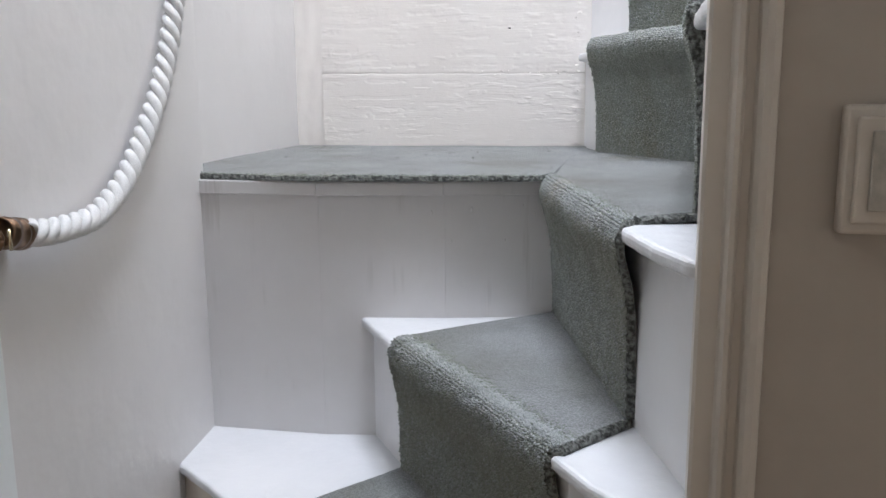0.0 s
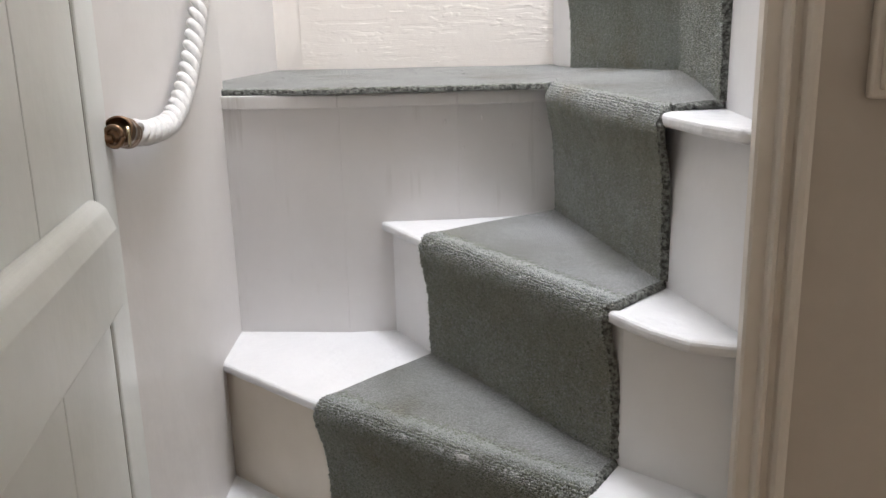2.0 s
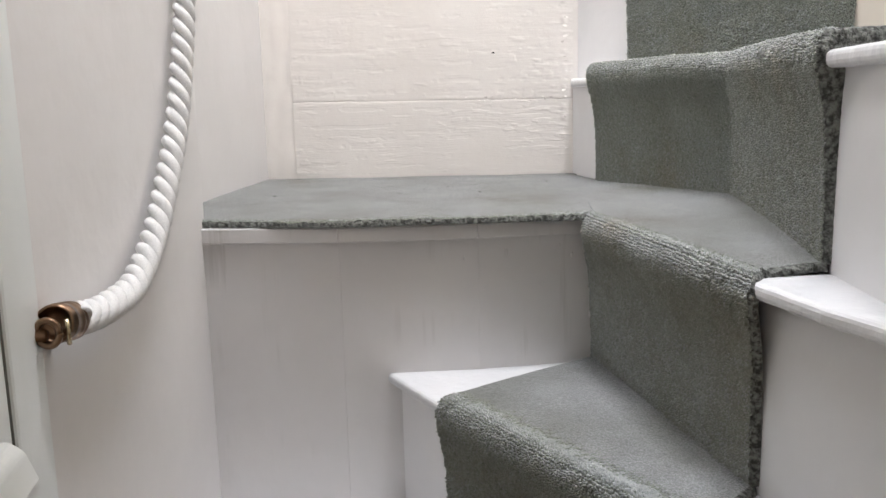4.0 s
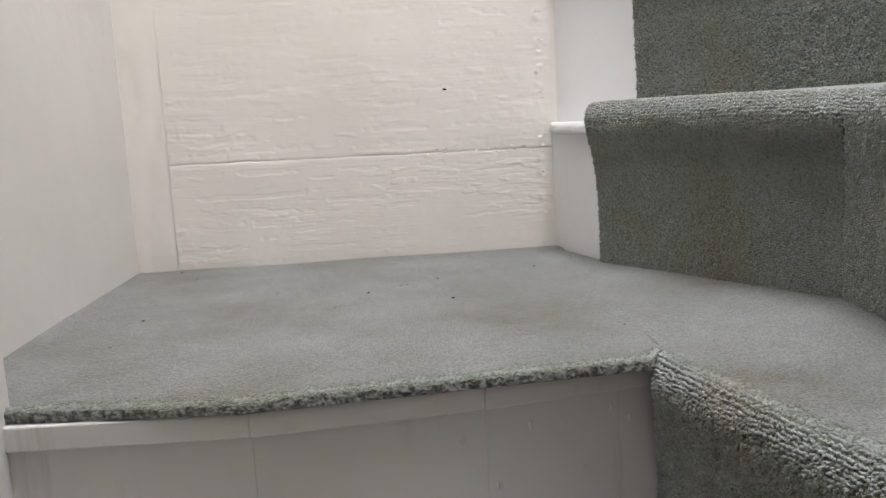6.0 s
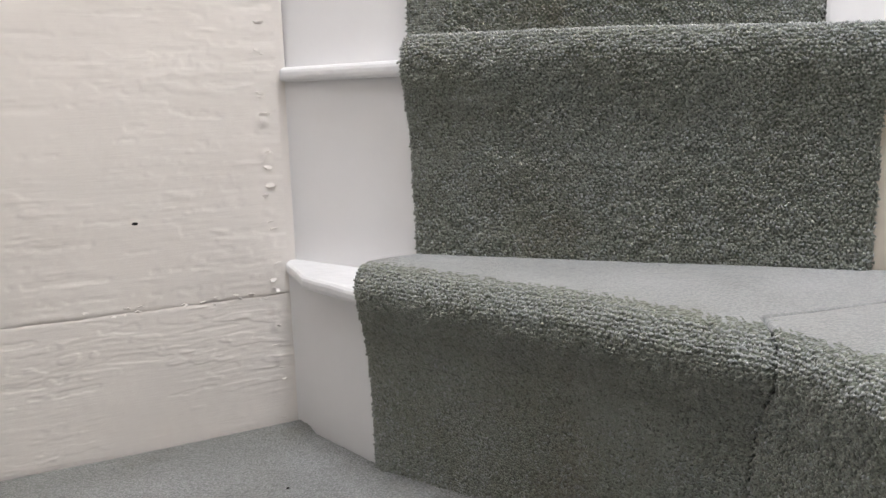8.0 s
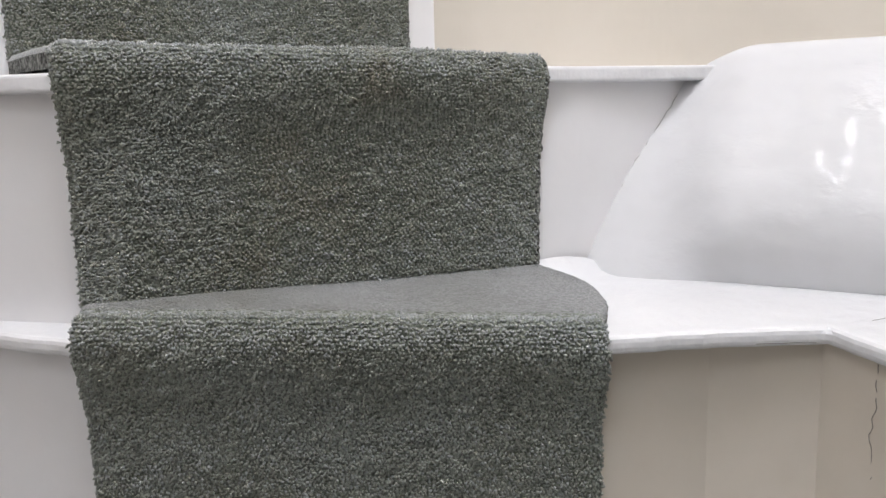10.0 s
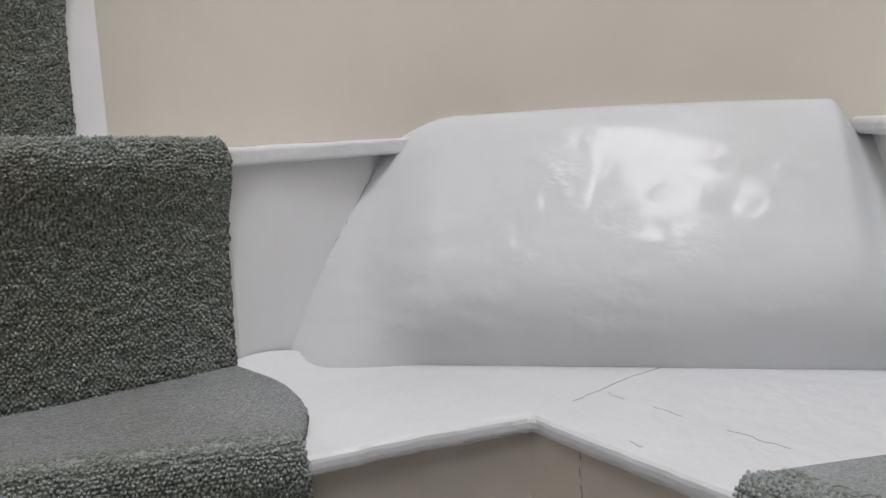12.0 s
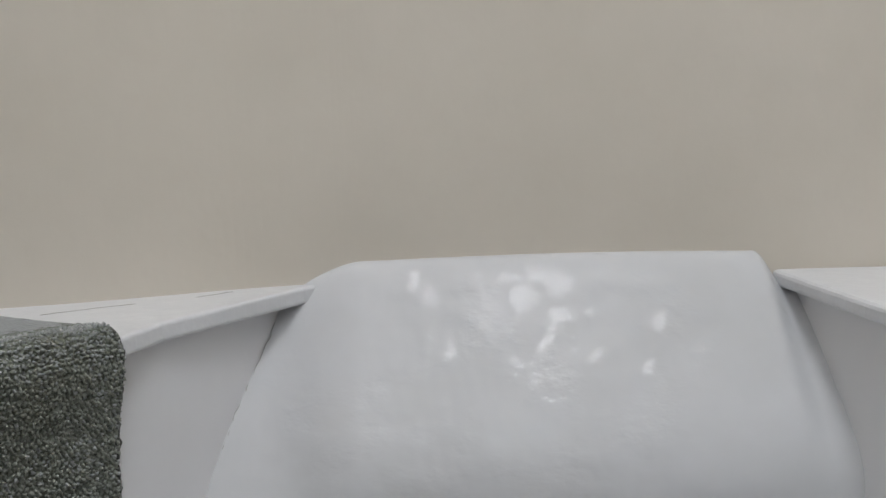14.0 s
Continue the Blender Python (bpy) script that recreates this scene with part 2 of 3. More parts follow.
    for r, h in profile:
        rings.append([bm.verts.new((r * math.cos(math.tau * k / steps), r * math.sin(math.tau * k / steps), h)) for k in range(steps)])
    for a, b in zip(rings, rings[1:]):
        for k in range(steps):
            bm.faces.new((a[k], a[(k + 1) % steps], b[(k + 1) % steps], b[k]))
    bm.faces.new(rings[0][::-1])
    bm.faces.new(rings[-1])
    return bm


def smooth_line(points, count):
    """Catmull-Rom through points, evenly in parameter."""
    p = np.array(points, float)
    p = np.vstack([2 * p[0] - p[1], p, 2 * p[-1] - p[-2]])
    u = np.linspace(0, len(points) - 1 - 1e-9, count)
    i = u.astype(int)
    f = (u - i)[:, None]
    a, b, c, d = p[i], p[i + 1], p[i + 2], p[i + 3]
    return 0.5 * (2 * b + (c - a) * f + (2 * a - 5 * b + 4 * c - d) * f ** 2 + (3 * b - a - 3 * c + d) * f ** 3)


def tube(line, radius, sides=10):
    bm = bmesh.new()
    rings = []
    for i, p in enumerate(line):
        p = Vector(p)
        t = (Vector(line[min(i + 1, len(line) - 1)]) - Vector(line[max(i - 1, 0)])).normalized()
        n = t.orthogonal().normalized() if i == 0 else (rings[-1][1] - t * rings[-1][1].dot(t)).normalized()
        b = t.cross(n)
        rings.append(([bm.verts.new(p + radius * (math.cos(math.tau * k / sides) * n + math.sin(math.tau * k / sides) * b)) for k in range(sides)], n))
    for (a, _), (b, _) in zip(rings, rings[1:]):
        for k in range(sides):
            bm.faces.new((a[k], a[(k + 1) % sides], b[(k + 1) % sides], b[k]))
    bm.faces.new(rings[0][0][::-1])
    bm.faces.new(rings[-1][0])
    return bm


def structure(name, bm, material, label, category="wall"):
    return tagged(finish(name, bm, material), label, category, kind="structure")


# ---- levels and walls ----
Z_S1, Z_S2, Z_A, Z_B, Z_C, Z_D, Z_E, Z_H, Z_J = 0.20, 0.40, 0.630, 0.848, 1.090, 1.318, 1.566, 1.806, 2.045
TOP = 4.00


def west_x(y):
    """Face of the stair wall: skewed, and hollow beside the landing."""
    into = min(1.0, max(0.0, (y - 1.648) / 0.11))
    return -0.05 - 0.0845 * y - into * into * (3 - 2 * into) * (0.074 - 0.095 * max(0.0, y - 1.76))


def east_x(y):
    return 1.16 + 0.255 * (2.25 - y)


structure("floor", box(-1.9, -2.4, -0.06, 2.2, 1.02, 0.0), FLOOR_WOOD, "dark timber floor of the room below", "floor")


def wall_with_opening(name, axis, at, thick, a0, a1, z0, z1, o0, o1, oz0, oz1, material, label):
    """A wall across axis with one opening through it."""
    bm = bmesh.new()
    for s0, s1, h0, h1 in ((a0, o0, z0, z1), (o1, a1, z0, z1), (o0, o1, z0, oz0), (o0, o1, oz1, z1)):
        if s1 - s0 < 1e-4 or h1 - h0 < 1e-4:
            continue
        b = box(at, s0, h0, at + thick, s1, h1) if axis == "x" else box(s0, at, h0, s1, at + thick, h1)
        me = bpy.data.meshes.new("piece")
        b.to_mesh(me)
        b.free()
        bm.from_mesh(me)
        bpy.data.meshes.remove(me)
    return structure(name, bm, material, label)


ceil = bmesh.new()
for x0, y0, x1, y1 in ((-2.0, -2.5, 0.13, 3.8), (0.87, -2.5, 2.3, 3.8), (0.13, -2.5, 0.87, 1.06), (0.13, 1.57, 0.87, 3.8)):
    b = box(x0, y0, TOP, x1, y1, TOP + 0.08)
    me = bpy.data.meshes.new("piece")
    b.to_mesh(me)
    b.free()
    ceil.from_mesh(me)
    bpy.data.meshes.remove(me)
structure("ceiling", ceil, CEILING_PAINT, "plain white painted ceiling with a rooflight", "ceiling")

# west wall of the stair, slightly skewed
bow = [1.70, 1.715, 1.73, 1.75, 1.765, 1.8, 1.85, 1.9, 1.95, 2.0, 2.05, 2.1, 2.15, 2.2, 2.25, 2.3, 2.35, 2.38, 2.52]
west = bmesh.new()
for ys, z0, z1 in (([1.0, 1.02], 0, TOP), ([1.02, 1.52], 0, 2.55), ([1.02, 1.52], 3.15, TOP), ([1.52, 1.64, 1.655, 1.67, 1.685, 1.70], 0, TOP), (bow, 0, TOP)):
    b = prism([(west_x(y), y) for y in ys] + [(-0.42, ys[-1]), (-0.42, ys[0])], z0, z1)
    me = bpy.data.meshes.new("piece")
    b.to_mesh(me)
    b.free()
    west.from_mesh(me)
    bpy.data.meshes.remove(me)
structure("wall_west", west, PLASTER_WHITE, "white painted plaster wall beside the stair")
structure("wall_east", prism([(east_x(0.9), 0.9), *[tuple(p) for p in smooth_line([(1.264, 1.84), (1.250, 1.897), (1.215, 1.975), (1.160, 2.065), (1.112, 2.150), (1.080, 2.230), (1.03, 2.45)], 60)], (0.95, 3.7), (1.75, 3.7), (1.75, 0.9)], 0, TOP), BEIGE_WALL, "warm beige painted plaster wall above the stair")
structure("wall_end", box(-0.4, 3.55, 0, 1.2, 3.67, TOP), BEIGE_WALL, "beige wall at the end of the upper flight")
structure("wall_back", box(-0.45, 2.52, 0, -0.33, 3.7, TOP), BEIGE_WALL, "beige wall behind the boarded partition")
# wall between room and stair, right of the doorway, and above the doorway
structure("wall_door_right", box(0.612, 0.975, 0, 2.3, 1.045, TOP), ROOM_WALL, "taupe painted wall beside the stair doorway")
structure("wall_door_left", box(-2.0, 0.985, 0, -0.165, 1.06, TOP), ROOM_WALL, "taupe painted wall behind the open door")
structure("wall_door_above", box(-0.165, 0.985, 2.02, 0.612, 1.06, TOP), ROOM_WALL, "taupe wall above the stair doorway")
structure("wall_room_right", box(2.2, -2.5, 0, 2.3, 0.975, TOP), ROOM_WALL, "taupe room wall")
structure("wall_room_back", box(-2.0, -2.5, 0, 2.2, -2.4, TOP), ROOM_WALL, "taupe room wall")
wall_with_opening("wall_room_left", "x", -2.0, 0.1, -2.4, 0.985, 0, TOP, -1.7, -0.7, 1.1, 2.2, ROOM_WALL, "taupe room wall with a window")


def window(name, centre, w, h, turn, label):
    """A casement in a wall opening: frame, bars, sill, panes. Built in the x-z plane."""
    root = tagged(new(name), label, "window", kind="structure")
    t = 0.045
    fr = bmesh.new()
    for x0, z0, x1, z1 in ((-w / 2, -h / 2, -w / 2 + t, h / 2), (w / 2 - t, -h / 2, w / 2, h / 2), (-w / 2 + t, -h / 2, w / 2 - t, -h / 2 + t), (-w / 2 + t, h / 2 - t, w / 2 - t, h / 2), (-0.012, -h / 2 + t, 0.012, h / 2 - t)):
        b = box(x0, -0.025, z0, x1, 0.025, z1)
        me = bpy.data.meshes.new("piece")
        b.to_mesh(me)
        b.free()
        fr.from_mesh(me)
        bpy.data.meshes.remove(me)
    part("window_frame", fr, GLOSS_WHITE, root)
    for x0, x1 in ((-w / 2 + t, -0.012), (0.012, w / 2 - t)):
        g = part("pane", box(x0, -0.003, -h / 2 + t, x1, 0.003, h / 2 - t), GLASS, root)
        g.visible_shadow = False
    root.matrix_world = Matrix.Translation(centre) @ pose(0, 0, 0, 0, 0, turn)
    return root


roof_window = window("window_1", (0.50, 1.315, TOP + 0.05), 0.73, 0.50, 0, "white framed rooflight over the stair")
roof_window.matrix_world = Matrix.Translation((0.50, 1.315, TOP + 0.05)) @ pose(0, 0, 0, 90, 0, 0)
# casement added out of view to go with the western fill light
window("window_fill", (-0.36, 1.27, 2.85), 0.49, 0.59, 90, "unseen small white window added for fill light, high in the stair wall")
window("window_2", (-1.95, -1.2, 1.65), 0.99, 1.09, 90, "white room window")

# boarded partition: horizontal painted boards on a solid core
north = structure("wall_north", box(west_x(2.38) - 0.02, 2.382, 0, 0.458, 2.46, TOP), CREAM_BOARDS, "cream painted boarded partition")
zs = [1.06, 1.278, 1.70, 1.93, 2.2, 2.5, 2.8, 3.1, 3.4, 3.7, TOP - 0.002]
for k, (a, b) in enumerate(zip(zs, zs[1:])):
    bm = bmesh.new()
    fine = k < 2
    nx = 300 if fine else 30
    rows = 220 if fine else 10
    grid = []
    for j in range(rows + 1):
        v = j / rows
        line = []
        for i in range(nx + 1):
            u = i / nx
            x = -0.198 + u * (0.4665 + 0.198)
            wob = 0.0014 * noise.noise((x * 22, 3, 1)) + 0.0008 * noise.noise((x * 70, 3, 5))
            lo, hi = a + (0.006 * (0.5 - u) + wob if k else 0), b + 0.006 * (0.5 - u) + wob
            z = lo + (hi - lo) * v
            edge = min(v, 1 - v) * (b - a)
            d = 0.0014 * (0.55 + noise.noise((x * 6, k, 2))) * (1 - math.exp(-edge / 0.0016)) + (0.0014 * math.exp(-((v - 0.012) / 0.012) ** 2) * max(0, noise.noise((x * 9, 4.0 + k, 1))) if k else 0.002)
            wx, wz = x + 0.012 * noise.noise((x * 14, 2, z * 30)) + 0.2 * z, z + 0.004 * noise.noise((x * 11, 5, z * 9)) + 0.01 * x
            d += 0.0008 * noise.noise((x * 5, k * 3.7, z * 18))
            patch = min(1.0, max(0.0, 0.45 + 1.6 * noise.noise((wx * 7, 6.0 + k, wz * 11))))
            d += 0.00020 * patch * (noise.noise((wx * 24, 5.0, wz * 230)) + 0.7 * noise.noise((wx * 50, 8.0, wz * 330)))
            d += 0.0018 * max(0.0, noise.noise((wx * 17, 9.0 + k, wz * 105)) - 0.50) + 0.0026 * max(0.0, noise.noise((wx * 33, 19.0 + k, wz * 150)) - 0.45) * patch + 0.0020 * max(0.0, noise.noise((wx * 95, 29.0 + k, wz * 120)) - 0.42) * max(0.0, noise.noise((x * 8, 12.0, z * 8)))
            chip = noise.noise((wx * 13 + 0.6 * noise.noise((x * 60, 1.0, z * 60)), 15.0 + k, wz * 75))
            d += 0.00040 * patch * min(1.0, max(0.0, (chip - 0.16) / 0.05)) - 0.00030 * min(1.0, max(0.0, (-0.34 - chip) / 0.05))
            d += 0.004 * max(0.0, noise.noise((7.0, z * 45, k)) - 0.05) * math.exp(-((x - 0.445) / 0.006) ** 2)
            line.append(bm.verts.new((x, 2.380 - d, z)))
        grid.append(line)
    for j in range(rows):
        for i in range(nx):
            bm.faces.new((grid[j][i], grid[j][i + 1], grid[j + 1][i + 1], grid[j + 1][i]))
    part("board", bm, CREAM_BOARDS, north, smooth=True)
# rough plaster strip in the corner beside the boards
bm = bmesh.new()
grid = []
for j in range(361):
    z = 1.06 + j * (TOP - 0.01 - 1.06) / 360
    line = []
    for i in range(11):
        u = i / 10
        x = west_x(2.36) - 0.005 + u * (0.080 + 0.006 * noise.noise((2, 2, z * 24)) + 0.003 * noise.noise((2, 7, z * 90)))
        y = 2.3752 + 0.0062 * u - 0.0012 * math.sin(math.pi * u) - (0.003 * noise.noise((x * 40, 3, z * 18)) + 0.0012 * noise.noise((x * 130, 3, z * 110))) * (1 - u ** 4) - 0.004 * (1 - u ** 4) * max(0, noise.noise((x * 25, 1, z * 7)))
        line.append(bm.verts.new((x, y, z)))
    grid.append(line)
for j in range(360):
    for i in range(10):
        bm.faces.new((grid[j][i], grid[j][i + 1], grid[j + 1][i + 1], grid[j + 1][i]))
part("corner_plaster", bm, CREAM_BOARDS, north, "rough cream plaster fillet in the corner", smooth=True)
nail = part("nail_head", lathe([(0.0030, 0.0), (0.0024, 0.001)], 12), DARK, north, "dark nail head")
nail.matrix_local = Matrix.Translation((0.281, 2.3794, 1.385)) @ Matrix.Diagonal((1.3, 1.0, 0.65, 1.0)) @ pose(0, 0, 0, 90, 0, 0)
# end strip of the partition, with flaking edge
bm = box(0.4585, 2.3822, 1.06, 0.4800, 2.490, TOP - 0.01, 0.0015)
part("end_post", bm, CREAM_BOARDS, north)

# ---- staircase ----
stairs = thing("staircase", "white gloss painted winder staircase that splits two ways", "staircase")
T = 0.018


def uneven(outline, step=0.014, amount=0.0018):
    """The outline with many points, worn out of true."""
    out = []
    for p, q in zip(outline, outline[1:] + outline[:1]):
        n = max(1, int(math.dist(p, q) / step))
        for k in range(n):
            x, y = p[0] + (q[0] - p[0]) * k / n, p[1] + (q[1] - p[1]) * k / n
            out.append((x + amount * noise.noise((x * 40, y * 40, 1)), y + amount * noise.noise((x * 40, y * 40, 8))))
    return out


def tread(outline, z, label="", wear=0.0018):
    return part("tread", prism(uneven(outline, amount=wear), z - T, z, 0.0065, 3), GLOSS_WHITE, stairs, label)


def riser(line, z0, z1, material=None):
    return part("riser", fence(line, 0.018, z0, z1), material or RISER_WHITE, stairs)


riser([(-0.12, 0.955), (0.585, 0.955)][::1], 0.0, Z_S1 - T)
tread([(-0.125, 0.935), (0.588, 0.935), (0.588, 1.03), (0.0, 1.19), (-0.133, 1.2)], Z_S1)
riser([(-0.165, 1.20), (0.10, 1.115), (0.588, 0.985)], Z_S1, Z_S2 - T)
tread([(-0.16, 1.18), (0.10, 1.095), (0.588, 0.965), (0.59, 1.05), (0.46, 1.06), (0.06, 1.34), (-0.19, 1.51)], Z_S2)
riser([(-0.19, 1.497), (0.035, 1.325), (0.435, 1.048), (0.618, 1.0)], Z_S2, Z_A - T, OLD_CREAM)
tread([(-0.182, 1.475), (0.021, 1.308), (0.424, 1.030), (0.50, 0.995), (0.614, 0.984), (0.614, 1.03), (0.50, 1.12), (0.215, 1.525), (0.14, 1.655), (-0.20, 1.655)], Z_A)
riser([(0.112, 1.650), (0.200, 1.512), (0.476, 1.108), (0.620, 0.998)], Z_A, Z_B - T)
tread([(0.088, 1.654), (0.183, 1.497), (0.457, 1.108), (0.495, 1.045), (0.535, 1.003), (0.590, 0.988), (0.614, 0.986), (0.614, 1.05), (0.565, 1.2), (0.45, 1.73), (0.10, 1.68)], Z_B)
# tall boarded panel under the landing, with a nearly flush rail of short lengths above it
panel_line = [(-0.21, 1.634), (0.029, 1.629), (0.245, 1.655), (0.437, 1.698)]
rail_line = [(-0.205, 1.629), (0.029, 1.6185), (0.245, 1.642), (0.424, 1.678)]
for line, depth, z0, z1, soft in ((panel_line, 0.02, Z_A, Z_C - 0.026, 0.0005), (rail_line, 0.03, Z_C - 0.026, Z_C - 0.002, 0.002)):
    for p, q in zip(line, line[1:]):
        d = (Vector(q) - Vector(p)).normalized() * 0.0001
        part("panel_board" if z0 == Z_A else "rail", fence([(p[0] + d.x, p[1] + d.y), (q[0] - d.x, q[1] - d.y)], depth, z0, z1, soft), PANEL_WHITE, stairs)
riser([(0.437, 1.706), (0.548, 1.205), (0.602, 1.01), (0.614, 0.99)], Z_B, Z_C - T)
tread([(-0.205, 1.660), (0.029, 1.649), (0.245, 1.672), (0.424, 1.709), (0.43, 1.60), (0.527, 1.168), (0.552, 1.07), (0.578, 1.0), (0.600, 0.986), (0.615, 0.986), (0.66, 1.05), (0.665, 1.64), (0.475, 2.379), (-0.30, 2.379), (-0.30, 1.75)], Z_C)
riser([(0.466, 2.379), (0.501, 2.185), (0.682, 1.79), (0.652, 1.5), (0.615, 1.21), (0.609, 1.0)], Z_C, Z_D - T)
tread([(0.462, 2.378), (0.451, 2.275), (0.478, 2.158), (0.586, 1.895), (0.648, 1.735), (0.624, 1.5), (0.595, 1.2), (0.587, 1.05), (0.587, 0.99), (0.68, 1.05), (0.96, 1.50), (1.06, 1.69), (0.92, 1.86), (0.61, 2.25), (0.478, 2.40)], Z_D)
riser([(0.472, 2.395), (0.566, 2.196), (0.70, 2.042)], Z_D, Z_E - T)
riser([(0.70, 2.042), (0.880, 1.836), (0.965, 1.772), (1.030, 1.694)], Z_D, Z_E - T, OLD_CREAM)
riser([(1.030, 1.694), (0.930, 1.498), (0.775, 1.22), (0.66, 1.05)], Z_D, Z_E - T, OLD_CREAM)
tread([(0.468, 2.3775), (0.549, 2.184), (0.864, 1.817), (0.945, 1.752), (1.013, 1.685), (0.910, 1.503), (0.752, 1.20), (0.65, 1.05), (0.72, 1.05), (1.20, 1.35), (1.378, 1.42), (1.218, 2.02), (1.05, 2.06), (0.63, 2.30), (0.50, 2.40)], Z_E, "gloss white split tread with hairline cracks", 0.0036)
riser([(0.476, 2.402), (0.585, 2.232), (0.615, 2.215), (0.715, 2.173), (0.864, 2.088), (1.018, 2.006), (1.090, 1.986), (1.165, 1.965), (1.235, 1.945)], Z_E, Z_H - T)
tread([(0.478, 2.39), (0.570, 2.212), (0.71, 2.148), (0.855, 2.064), (1.010, 1.990), (1.06, 1.984), (1.15, 1.950), (1.222, 1.920), (1.258, 1.890), (1.22, 1.985), (1.12, 2.16), (1.085, 2.25), (1.045, 2.26), (0.61, 2.42), (0.49, 2.43)], Z_H)
riser([(1.365, 1.43), (1.19, 1.365), (0.80, 1.185), (0.68, 1.05)], Z_E, Z_H - T)
tread([(1.366, 1.448), (1.30, 1.425), (1.178, 1.383), (0.79, 1.20), (0.66, 1.05), (0.8, 1.05), (1.44, 1.06), (1.40, 1.29)], Z_H)
riser([(0.48, 2.425), (0.60, 2.407), (1.045, 2.243), (1.086, 2.230)], Z_H, Z_J - T)
tread([(0.48, 2.405), (0.60, 2.387), (1.04, 2.223), (1.092, 2.205), (1.02, 2.80), (0.48, 2.80)], Z_J)
riser([(0.48, 2.79), (1.03, 2.70)], Z_J, 2.27 - T)
tread([(0.48, 2.77), (1.03, 2.68), (0.83, 3.54), (0.48, 3.54)], 2.27)
riser([(1.43, 1.075), (0.85, 1.06)], Z_H, Z_J)

# lumpy painted bulge filling the corner over the split tread
bm = bmesh.new()
middle = smooth_line([(0.132, 0.0), (0.137, 0.015), (0.146, 0.045), (0.146, 0.075), (0.134, 0.108), (0.110, 0.143), (0.080, 0.180), (0.049, 0.2175), (0.030, 0.240), (0.012, 0.2560), (-0.006, 0.260)], 60)
flank = [(0.148 - 0.150 * (h / 0.26) ** 1.25, h * 0.90) for o, h in middle]
grid = []
for i in range(241):
    y = 1.375 + (2.06 - 1.375) * i / 240
    w = min(1.0, max(0.0, (1.965 - y) / 0.10))
    w = w * w * (3 - 2 * w)
    line = []
    for (oa, ha), (ob_, hb) in zip(flank, middle):
        low_end = min(1.0, max(0.0, (1.468 - y) / 0.03))
        off, h = oa + (ob_ - oa) * w, (ha + (hb - ha) * w) * (1 - 0.13 * low_end * low_end * (3 - 2 * low_end))
        n = 0.0022 * noise.noise((y * 9, h * 14, 2)) + 0.0010 * noise.noise((y * 26, h * 60, 7)) + 0.0003 * noise.noise((y * 90, h * 110, 1))
        o = off + n * min(1.0, h / 0.02)
        hh = h + 0.006 * math.sin((y - 1.4) / 0.6 * math.pi) * min(1.0, max(0.0, (h - 0.05) / 0.20))
        line.append(bm.verts.new((east_x(y) - 0.969 * o, y - 0.247 * o, Z_E - 0.001 + hh)))
    grid.append(line)
for i in range(240):
    for j in range(len(middle) - 1):
        bm.faces.new((grid[i][j], grid[i][j + 1], grid[i + 1][j + 1], grid[i + 1][j]))
tagged(finish("plaster_bulge", bm, BULGE_WHITE, True), "lumpy gloss white bulge of plaster above the split tread", "plaster bulge", kind="structure")


# hand-filled cove between the split tread and the riser behind it
cove = bmesh.new()
rows = []
for k in range(25):
    f = k / 24
    foot = Vector((0.985 + 0.120 * f, 2.018 - 0.046 * f))
    full = math.sin(math.pi * min(1.0, 0.15 + 0.85 * f)) ** 0.6 + 0.02
    rows.append([cove.verts.new((foot.x - 0.30 * d * full, foot.y - d * full, Z_E + 0.0005 + h * full + 0.001 * noise.noise((f * 9, h * 80, 1)))) for d, h in ((0.0, 0.024), (0.007, 0.018), (0.018, 0.008), (0.036, 0.002), (0.060, -0.001))])
for p, q in zip(rows, rows[1:]):
    for k in range(4):
        cove.faces.new((p[k], p[k + 1], q[k + 1], q[k]))
part("cove", cove, GLOSS_WHITE, stairs, "smooth white filler cove at the foot of the riser", smooth=True)

# hardened runs of paint on the panel and the risers beside it
for x, y, z, r in ((0.222, 1.6515, 1.035, 0.0028), (0.290, 1.6640, 1.040, 0.0030), (0.395, 1.6875, 1.030, 0.0026), (0.345, 1.6765, 0.985, 0.0024), (0.425, 1.6945, 0.930, 0.0032), (0.255, 1.6565, 0.985, 0.0022), (0.375, 1.6830, 1.045, 0.0022)):
    run = lathe([(0.0003, -2.6 * r), (0.5 * r, -2.0 * r), (0.8 * r, -0.8 * r), (0.62 * r, 0.3 * r), (0.0003, 1.2 * r)], 10)
    bmesh.ops.transform(run, matrix=Matrix.Translation((x, y, z)) @ Matrix.Diagonal((1.0, 0.55, 1.0, 1.0)), verts=run.verts)
    part("paint_run", run, PANEL_WHITE, stairs, smooth=True)


# ---- carpet ----
rng = np.random.default_rng(4)
runner = thing("stair_carpet", "grey-green cut pile stair carpet, worn flat on the treads", "carpet")


def along(points, u):
    p = np.array(points, float)
    k = u * (len(p) - 1)
    i = np.minimum(k.astype(int), len(p) - 2)
    f = (k - i)[:, None]
    return p[i] * (1 - f) + p[i + 1] * f


def flat_depth(g, nor):
    """How far each point of a grid lies behind the first row that is level."""
    level = nor[:, :, 2] > 0.9
    step_len = np.linalg.norm(np.diff(g, axis=0, prepend=g[:1]), axis=2)
    return np.cumsum(np.where(level, step_len, 0.0), axis=0)


def yarn_ends(top, nor, wear, pile):
    """Three-sided yarn ends with blunt tips in staggered rows, one to each point of the grid that is not trodden flat.
    The last answer tells the upward-facing ones, lightened for rubbing and top light.
    """
    lay = top.copy()
    lay[1::2, :-1] = (top[1::2, :-1] + top[1::2, 1:]) / 2
    keep = wear < pile
    p, up = lay[keep], nor[keep]
    count = len(p)
